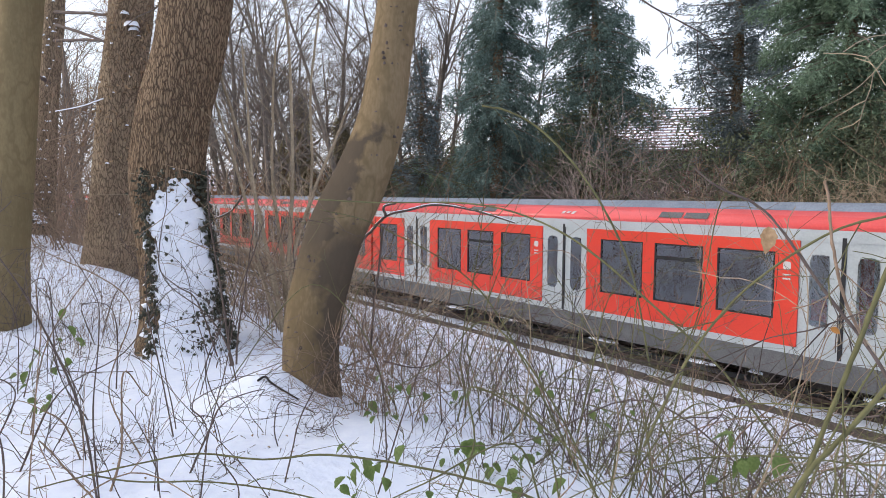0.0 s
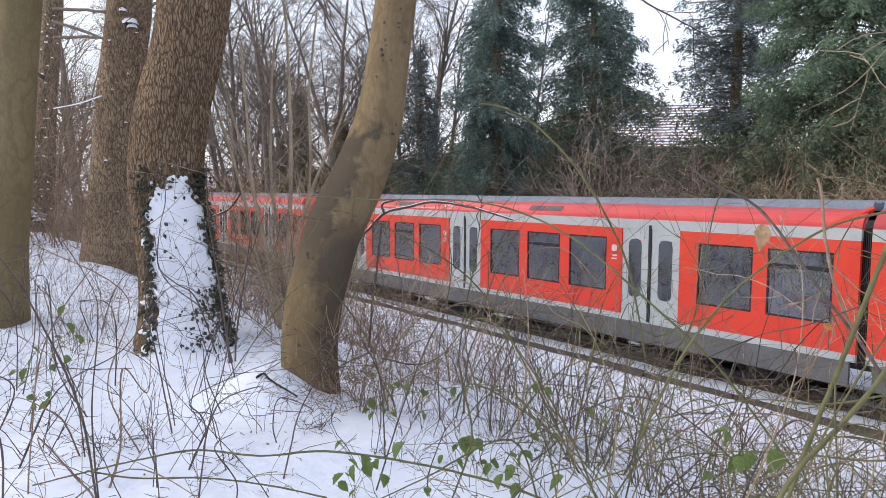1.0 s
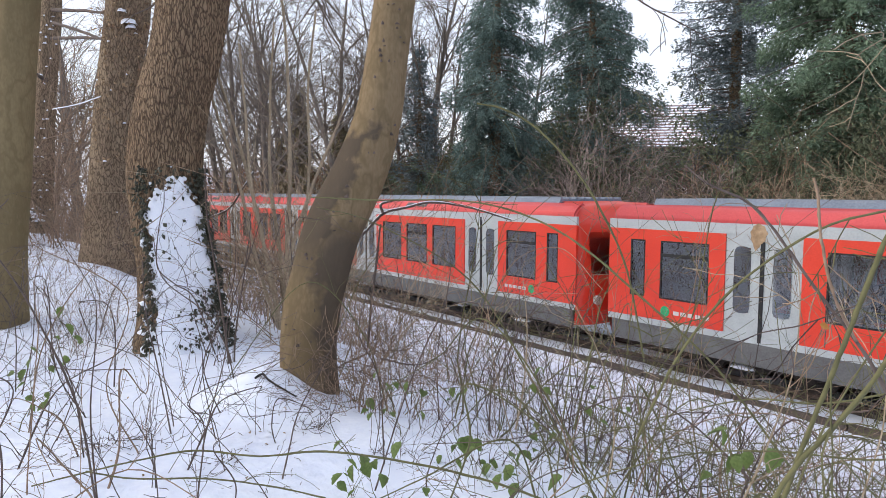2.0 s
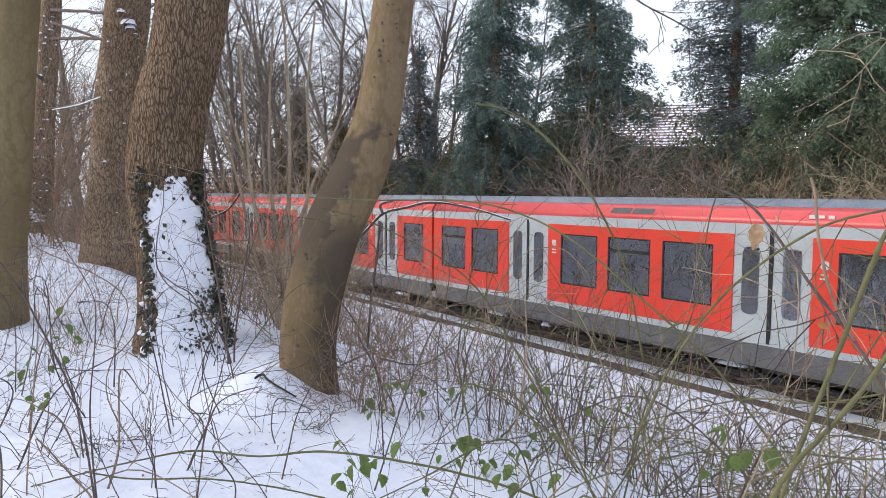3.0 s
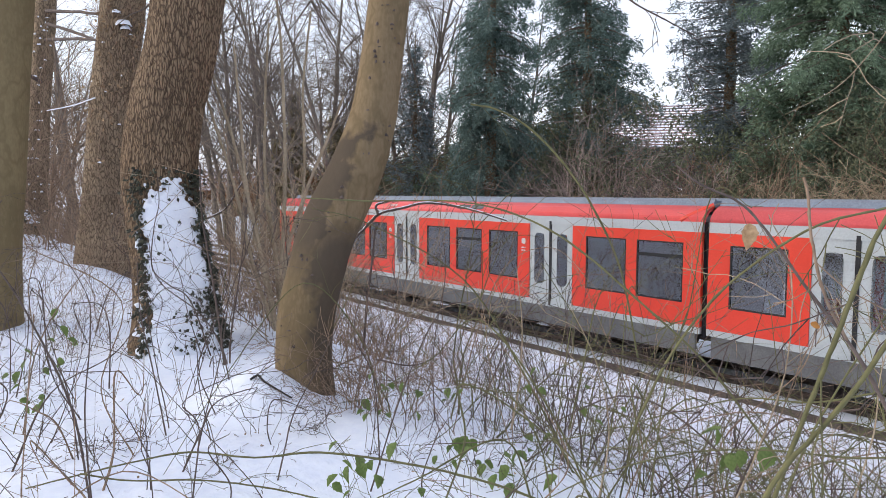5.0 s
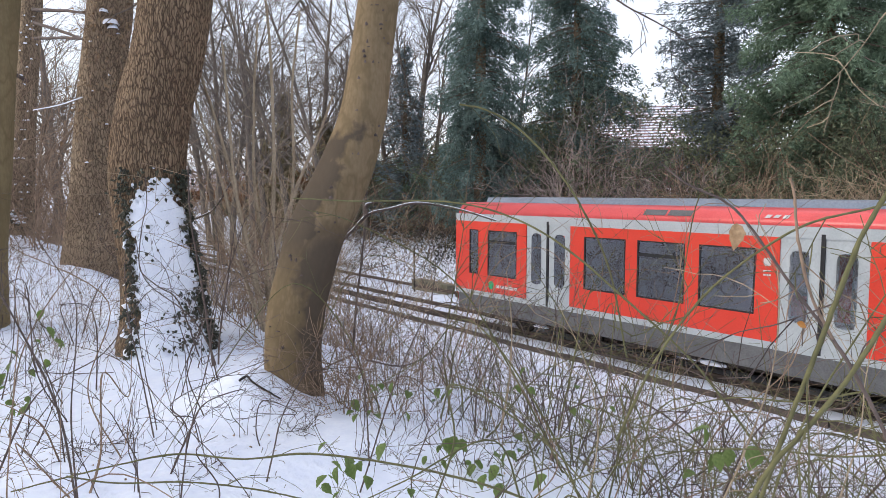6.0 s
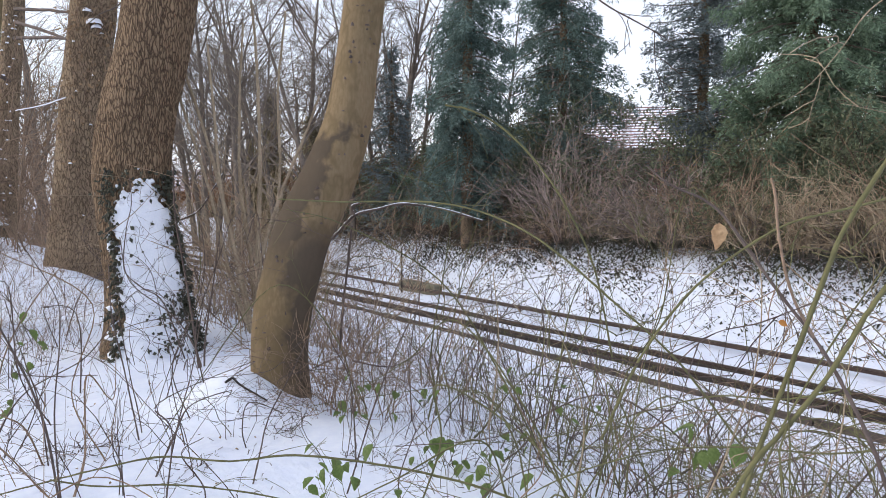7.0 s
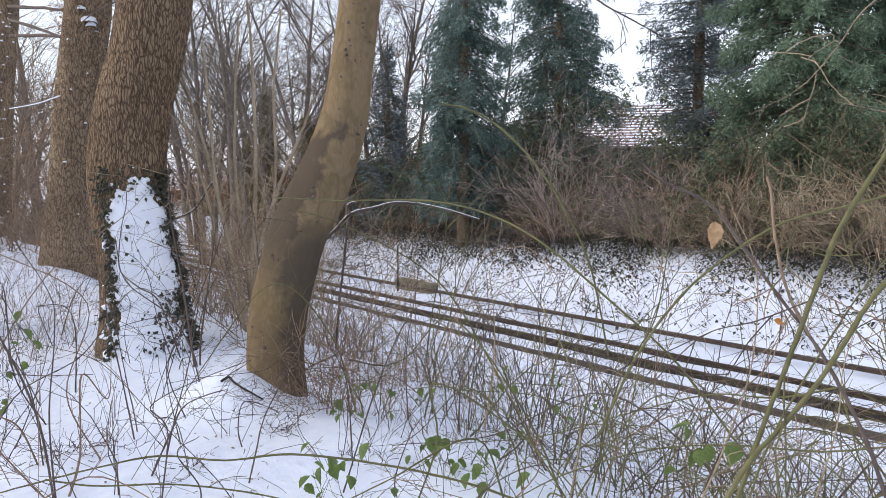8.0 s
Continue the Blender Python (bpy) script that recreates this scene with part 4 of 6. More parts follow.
def thicket(name, label, count, where, height, material, seed, thick=0.010, kids=5, lean=0.7, level=1, wild=0.2, least=0.0015):
    """Dense far undergrowth of countless thin stems."""
    rng, g = random.Random(seed), Geo()
    for _ in range(count):
        x, y = where(rng)
        a = rng.uniform(0, 6.28)
        k = lean * rng.uniform(0, 1.6)
        shoot(g, (x, y, ground_height(x, y) - 0.05), (math.cos(a) * k, math.sin(a) * k, 1), height * rng.uniform(0.45, 1.2), thick * rng.uniform(0.6, 1.3), rng, level, 0.8, 0.03, 4, wild, kids, 3, least=least)
    return tagged(part(name, g, material), label, "undergrowth", kind="stuff")


dark_shrubs = [shrub(41 + k, 5, 1.3, 0.5, M_TWIG, "dark leafless shoots rising from the snow", 0.0065, 1, 4) for k in range(4)]
brown_shrubs = [shrub(51 + k, 8, 1.4, 0.45, M_TWIGBROWN, "brown leafless thicket shrub", 0.005, 2, 3) for k in range(3)]
tan_shrubs = [shrub(61 + k, 6, 1.4, 0.5, M_TWIGGREEN, "olive-green leafless bramble shoots", 0.006, 1, 4, droop=0.12) for k in range(3)]
placed = set()


def plant(kinds, p, rng, lo=0.75, hi=1.25):
    src = kinds[rng.randrange(len(kinds))]
    turn, s = rng.uniform(0, 360), rng.uniform(lo, hi)
    if src.name not in placed:
        placed.add(src.name)
        return stand(src, p, turn, s)
    return again(src, p, turn, s)


rng = random.Random(90)
# slope between the viewer and the track
for _ in range(115):
    x, y = rng.uniform(-13, 3.0), 2.9 + 6.6 * rng.random() ** 1.3
    if y < 3.3 + 0.1 * abs(x) and x < -5:
        continue
    kinds = rng.choices((dark_shrubs, brown_shrubs, tan_shrubs), (6, 1.0, 5 if x > -5 else 1))[0]
    plant(kinds, (x, y), rng, 0.45, 0.95)
# taller shoots standing up against the track
for _ in range(24):
    plant(rng.choices((dark_shrubs, brown_shrubs, tan_shrubs), (3, 1, 3))[0], (rng.uniform(-8.5, 0.8), rng.uniform(4.2, 7.6)), rng, 1.3, 1.9)
for p in ((-1.35, 3.0), (-1.7, 3.7), (-1.1, 3.4), (-1.5, 4.2), (-0.9, 2.9), (-0.6, 3.3), (-2.1, 4.4), (-0.2, 3.6)):
    plant(tan_shrubs, p, rng, 0.8, 1.15)
# shelf, thinly
for _ in range(14):
    plant(dark_shrubs, (rng.uniform(-11, -3.4), rng.uniform(-1.0, 1.9)), rng, 0.4, 0.8)
for p in ((-3.4, 2.2), (-3.0, 2.35), (-3.6, 2.05), (-3.2, 2.6), (-2.7, 2.2), (-3.8, 2.5)):
    plant(dark_shrubs, p, rng, 0.35, 0.55)
# round the feet of the big trees
for _ in range(4):
    plant(brown_shrubs, (-4.6 + rng.gauss(0, 0.25), 3.1 + rng.gauss(0, 0.2)), rng, 0.35, 0.65)
tuft = shrub(95, 14, 0.8, 0.6, M_TWIGBROWN, "tangle of fine reddish-brown shoots at the trunk's foot", 0.005, 2, 4, width=0.16, least=0.002)
stand(tuft, (-4.70, 2.58), 0, 1.0)
for p, turn, size in (((-4.55, 2.70), 110, 0.8), ((-4.42, 2.45), 300, 0.7)):
    again(tuft, p, turn, size)
for _ in range(12):
    plant(brown_shrubs, (-12.5 + rng.gauss(0, 0.9), 0.9 + rng.gauss(0, 0.7)), rng, 0.5, 0.9)
for _ in range(6):
    plant(brown_shrubs, (-8.1 + rng.gauss(0, 0.25), 1.35 + rng.gauss(0, 0.25)), rng, 0.4, 0.7)


def behind_oak(r):
    x = r.uniform(-24, -7.5)
    return x, r.uniform(3.0, 6.0) + (-7 - x) * 0.12


def shelf_edge(r):
    return -17 - 40 * r.random() ** 1.3, r.uniform(-8, 3.8)


def lower_left(r):
    return r.uniform(-75, -28), r.uniform(4.5, 10)


def far_bank(r):
    return r.uniform(-62, 9), 20.3 + 2.9 * r.random() ** 0.8


def bank_front(r):
    return r.uniform(-50, 9), r.uniform(17.3, 20.6)


def house_gap(x, y):
    """Open line of sight to the white house."""
    return 50.5 < math.degrees(math.atan2(y, -x)) < 56.0


def behind_fence(r):
    x, y = r.uniform(-50, 0), r.uniform(23.9, 27)
    return (x, y) if not house_gap(x, y) else (x - 6, y)


def by_oak(r):
    return r.gauss(-8.8, 1.5), r.gauss(3.75, 0.6)


thicket("undergrowth", "thin reddish stems between the two trunks", 100, by_oak, 2.2, M_TWIGBROWN, 413, 0.006, 5, 0.4, least=0.003)
thicket("undergrowth", "pale thin stems between the two trunks", 100, by_oak, 2.1, M_TWIGTAN, 414, 0.006, 5, 0.5, least=0.003)


def deep_wood(r):
    return r.uniform(-120, -45), r.uniform(-10, 14)


def far_wood(r):
    x = r.uniform(-110, -40)
    return x, r.uniform(24, 60)


thicket("undergrowth", "thin brown leafless stems behind the oak", 200, behind_oak, 1.4, M_TWIGBROWN, 401, 0.005, least=0.003)
thicket("undergrowth", "thin dark leafless stems behind the oak", 130, behind_oak, 1.3, M_TWIG, 402, 0.005, least=0.003)
thicket("undergrowth", "dense brown wood edge on the shelf", 1300, shelf_edge, 4.2, M_TWIGBROWN, 403, 0.015, 6, 0.5, least=0.007)
thicket("undergrowth", "brown scrub beside the track", 360, lower_left, 2.6, M_TWIGBROWN, 404, 0.012, 6, least=0.008)
thicket("undergrowth", "pale tan scrub along the far bank", 520, far_bank, 2.2, M_TWIGTAN, 412, 0.012, 6, 0.9, 1, 0.26, least=0.008)
thicket("undergrowth", "dense brown scrub along the far bank", 520, far_bank, 2.2, M_TWIGBROWN, 405, 0.011, 6, 1.0, 1, 0.28, least=0.008)
thicket("undergrowth", "olive scrub along the far bank", 330, far_bank, 2.0, M_TWIGGREEN, 406, 0.011, 6, 1.0, 1, 0.28, least=0.008)
thicket("undergrowth", "dark scrub along the far bank", 420, far_bank, 2.2, M_TWIG, 407, 0.011, 6, 1.0, 1, 0.28, least=0.008)
thicket("undergrowth", "thin dark shoots on the snowy bank", 800, bank_front, 0.9, M_TWIG, 408, 0.007, 4, 0.9, least=0.007)
thicket("undergrowth", "tall brown scrub behind the fence", 330, behind_fence, 4.0, M_TWIGBROWN, 409, 0.016, 8, 0.8, 1, 0.25, least=0.01)
thicket("undergrowth", "bare brown woodland far along the shelf", 70, deep_wood, 11, M_TWIGBROWN, 410, 0.05, 8, 0.35, 2)
thicket("undergrowth", "bare brown woodland beyond the track", 65, far_wood, 9, M_TWIGBROWN, 411, 0.05, 8, 0.35, 2)


def bank_scrub(r):
    return r.uniform(-38, -19), 19.5 + 2.6 * r.random() ** 0.8


thicket("undergrowth", "low dark scrub with snow between on the far bank", 420, bank_scrub, 0.75, M_TWIG, 421, 0.009, 6, 1.1, 1, 0.3, least=0.009)
thicket("undergrowth", "low brown scrub with snow between on the far bank", 330, bank_scrub, 0.8, M_TWIGBROWN, 422, 0.009, 6, 1.1, 1, 0.3, least=0.009)


def behind_viewer(r):
    return r.uniform(-16, 22), r.uniform(-26, -5)


thicket("undergrowth", "bare brown wood edge behind the viewer", 110, behind_viewer, 7.5, M_TWIGBROWN, 431, 0.04, 8, 0.4, 2)

# tall twiggy garden shrubs before the conifers
for k, (p, high, stems, tone) in enumerate((((-18.9, 21.0), 4.9, 26, M_GREYTWIG), ((-17.6, 21.9), 4.2, 18, M_GREYTWIG), ((-14.8, 21.2), 3.3, 16, M_GREYTWIG), ((-13.2, 22.2), 3.6, 16, M_TWIGBROWN), ((-24.5, 21.4), 2.6, 14, M_TWIGBROWN), ((-21.6, 21.6), 3.0, 14, M_GREYTWIG), ((-9.8, 21.6), 3.0, 16, M_TWIGTAN), ((-7.6, 21.2), 3.4, 16, M_TWIGTAN), ((-11.4, 21.3), 2.4, 14, M_TWIGTAN))):
    stand(shrub(440 + k, stems, high * (0.90 if k < 2 else 0.76), 0.60, tone, "tall leafless shrub with a dense crown of fine twigs", 0.022, 2, 4, group="garden shrubs on the far bank", width=0.6, least=0.009 if k < 6 else 0.008), p)


def leafy_bush(seed, size, label, name="evergreen_bush", leaf_material=M_HEDGE, group="evergreen bushes on the far bank"):
    rng = random.Random(seed)
    bush = thing(name, label, "bush", group)
    wood, leaf = Geo(), Geo()
    tips = []
    for _ in range(12):
        a = rng.uniform(0, 6.28)
        shoot(wood, (0, 0, -0.1), (math.cos(a) * 0.7, math.sin(a) * 0.7, 1), size * rng.uniform(0.6, 1.1), 0.02, rng, 2, 0.7, 0.02, 5, 0.15, 4, 3, tips)
    for p, d in tips:
        for _ in range(15):
            d2 = (d + sway(rng, 0.8)).normalized()
            leaf.blade(p + sway(rng, 0.12), d2, d2.cross(sway(rng)).normalized(), rng.uniform(0.07, 0.15), rng.uniform(0.035, 0.06))
    part("branchwork", wood, M_TWIG, bush, kind="stuff")
    part("foliage", leaf, leaf_material, bush, kind="stuff")
    return bush


garden = leafy_bush(85, 3.2, "bright green garden bush behind the bank", leaf_material=M_THUJA)
stand(garden, (-32.5, 21.6), 0, 1.0)
again(garden, (-35.2, 22.3), 120, 0.9)
again(garden, (-29.8, 22.4), 240, 0.8)
evergreens = [leafy_bush(81 + k, 3.0, "dull green evergreen bush on the far bank") for k in range(3)]
for p, turn, size in (((-16.0, 25.0), 40, 1.75), ((-22.4, 25.6), 100, 1.7), ((-24.2, 25.2), 200, 1.4)):
    again(evergreens[0], p, turn, size)
for _ in range(16):
    plant(evergreens, (rng.uniform(-42, 8), rng.uniform(21.4, 23.0)), rng, 0.3, 0.6)
for _ in range(50):
    plant(evergreens, (rng.uniform(-46, 8), rng.uniform(23.9, 27)), rng, 0.7, 1.3)
for _ in range(50):
    p = (rng.uniform(-50, 10), rng.uniform(27, 34))
    if not house_gap(*p):
        plant(evergreens, p, rng, 1.2, 1.9)
russets = [leafy_bush(88 + k, 3.0, "hedge bush with dry russet leaves", "hedge_bush", M_RUSSET, "russet hedge bushes") for k in range(2)]
for _ in range(34):
    x = rng.uniform(-75, -34)
    plant(russets, (x, rng.uniform(20.5, 29)), rng, 0.7, 1.3)

# ---- single stems, canes and twigs near the viewer ----
def cane(name, ctrl, r0, r1, material, label, category="bramble cane", twigs=0, seed=1, twig_len=0.35, sides=6, parent=None, group="single canes and stems", spread=0.7):
    """One long stem through a few points, knotted a little, with side twigs."""
    rng = random.Random(seed)
    pts = curve_points(ctrl, 7)
    g, fine = Geo(), Geo()
    rad = [r * rng.uniform(0.88, 1.14) for r in taper(len(pts), r0, r1)]
    wob = (r0 + r1) * 0.15
    g.tube([p + sway(rng, wob * 0.4) for p in pts], rad, sides, True)
    for _ in range(twigs):
        i = rng.randrange(2, len(pts) - 1)
        axis = (pts[i] - pts[i - 1]).normalized()
        side = axis.cross(sway(rng)).normalized()
        shoot(fine, pts[i], axis + side * spread * 1.4, twig_len * rng.uniform(0.4, 1.3), min(0.003, rad[i] * 0.42), rng, 1, 0.7, 0.0, 4, 0.16, 2, 3)
    ob = part(name, g, material, parent, smooth=True)
    if twigs:
        part("side_growth", fine, material, ob, kind="stuff")
    return ob if parent is not None else tagged(ob, label, category, group)


# tan hazel stems between the two trunks
hazel = thing("hazel_clump", "clump of tall pale tan hazel stems", "shrub")
for k, ctrl in enumerate((
        [(-7.21, 2.98, 2.13), (-7.30, 2.93, 2.68), (-7.43, 2.84, 3.30), (-7.59, 2.73, 4.04), (-7.82, 2.56, 4.90), (-8.04, 2.38, 5.70)],
        [(-7.28, 3.04, 2.11), (-7.31, 3.10, 2.79), (-7.34, 3.17, 3.73), (-7.41, 3.20, 4.54), (-7.49, 3.21, 5.42), (-7.59, 3.17, 6.16)],
        [(-7.07, 2.99, 2.15), (-7.10, 3.05, 2.88), (-7.01, 3.25, 3.61), (-6.89, 3.50, 4.28), (-6.82, 3.64, 4.70)],
        [(-7.36, 3.10, 2.09), (-7.46, 3.09, 2.97), (-7.58, 3.04, 3.79), (-7.64, 3.08, 4.68), (-7.67, 3.15, 5.56)],
        [(-7.02, 2.90, 2.17), (-7.15, 2.82, 2.89), (-7.32, 2.72, 3.73), (-7.42, 2.70, 4.57), (-7.50, 2.68, 5.23)],
        [(-7.44, 3.16, 2.07), (-7.40, 3.33, 2.96), (-7.41, 3.44, 3.92), (-7.48, 3.47, 4.82), (-7.48, 3.58, 5.72)],
        [(-7.12, 2.93, 2.15), (-7.30, 2.78, 2.82), (-7.49, 2.66, 3.67), (-7.66, 2.52, 4.34), (-7.81, 2.40, 4.82), (-8.18, 2.03, 5.58)])):
    cane("stem", ctrl, 0.032 - 0.002 * k, 0.011, M_TWIGTAN, "", twigs=9, seed=200 + k, twig_len=0.8, parent=hazel)

# snow-lined branch growing out of the bent trunk
snag = thing("fallen_branch", "grey twig lined with fresh snow beside the bent trunk", "branch")
for k, ctrl in enumerate(([(-5.37, 2.85, 3.18), (-5.29, 2.97, 3.30), (-5.20, 3.10, 3.46), (-5.09, 3.25, 3.51), (-4.94, 3.44, 3.56), (-4.73, 3.71, 3.51), (-4.51, 3.97, 3.41)], [(-5.20, 3.10, 3.46), (-5.22, 3.09, 3.54), (-5.15, 3.17, 3.57)], [(-8.41, 2.58, 3.32), (-8.26, 2.79, 3.44), (-8.16, 2.94, 3.70), (-8.11, 3.04, 3.88)])):
    cane("twig", ctrl, 0.014, 0.006, M_TWIG, "", twigs=3, seed=240 + k, parent=snag)
    g = Geo()
    pts = curve_points(ctrl, 8)
    g.tube([p + Vector((0, 0, 0.011)) for p in pts], [0.0075 * (0.55 + 0.7 * math.sin(i * 1.7) ** 2) * (1 - 0.6 * i / len(pts)) for i in range(len(pts))], 6, True)
    part("snow_line", g, M_SNOWCAP, snag, "line of snow on the twig", smooth=True)
cane("snowy_limb", [(-14.75, 1.75, 5.14), (-14.44, 2.15, 5.24), (-14.20, 2.48, 5.38)], 0.010, 0.014, M_SNOWCAP, "snow-covered limb reaching out between trunks", "branch", 0, 7)

limbs = thing("dead_limb", "dark bare limbs reaching between two trunks", "branch")
for k, ctrl in enumerate(([(-20.2, 2.45, 8.15), (-17.28, 2.68, 7.57), (-14.45, 2.90, 6.95)], [(-20.2, 2.45, 7.86), (-17.17, 2.76, 7.08), (-14.45, 2.85, 6.35)], [(-20.2, 2.40, 7.44), (-17.24, 2.65, 6.98), (-14.45, 2.80, 6.48)], [(-20.2, 2.35, 6.37), (-17.92, 1.62, 6.37), (-15.32, 1.14, 6.56)])):
    cane("limb", ctrl, 0.045, 0.022, M_TWIG, "", twigs=10, seed=260 + k, twig_len=1.2, parent=limbs)
rng, g, g2 = random.Random(265), Geo(), Geo()
for k in range(60):
    q = Vector((-19.75, 1.95, 3.0)) + sway(rng, 0.15)
    d = sway(rng, 1.0).normalized()
    g2.blade(q, d, d.cross(sway(rng)).normalized(), rng.uniform(0.08, 0.15), rng.uniform(0.05, 0.09))
for k in range(9):
    g.lump(Vector((-19.62, 1.92, 3.06)) + sway(rng, 0.10), rng.uniform(0.08, 0.16), rng.uniform(0.08, 0.16), rng.uniform(0.05, 0.10), rng)
part("snow_knob", g, M_SNOWCAP, thin_tree, "clump of snow on an ivy tuft", smooth=True)
part("ivy", g2, M_IVY, thin_tree, "dark ivy tuft")
g = Geo()
for q, s in (((-14.13, 2.99, 6.74), 0.14), ((-14.18, 2.88, 6.95), 0.09), ((-14.10, 3.02, 6.66), 0.10)):
    g.lump(q, s, s, s * 0.8, rng, 9, 4)
part("snow_knob", g, M_SNOWCAP, back_tree, "clump of snow caught on the trunk", smooth=True)

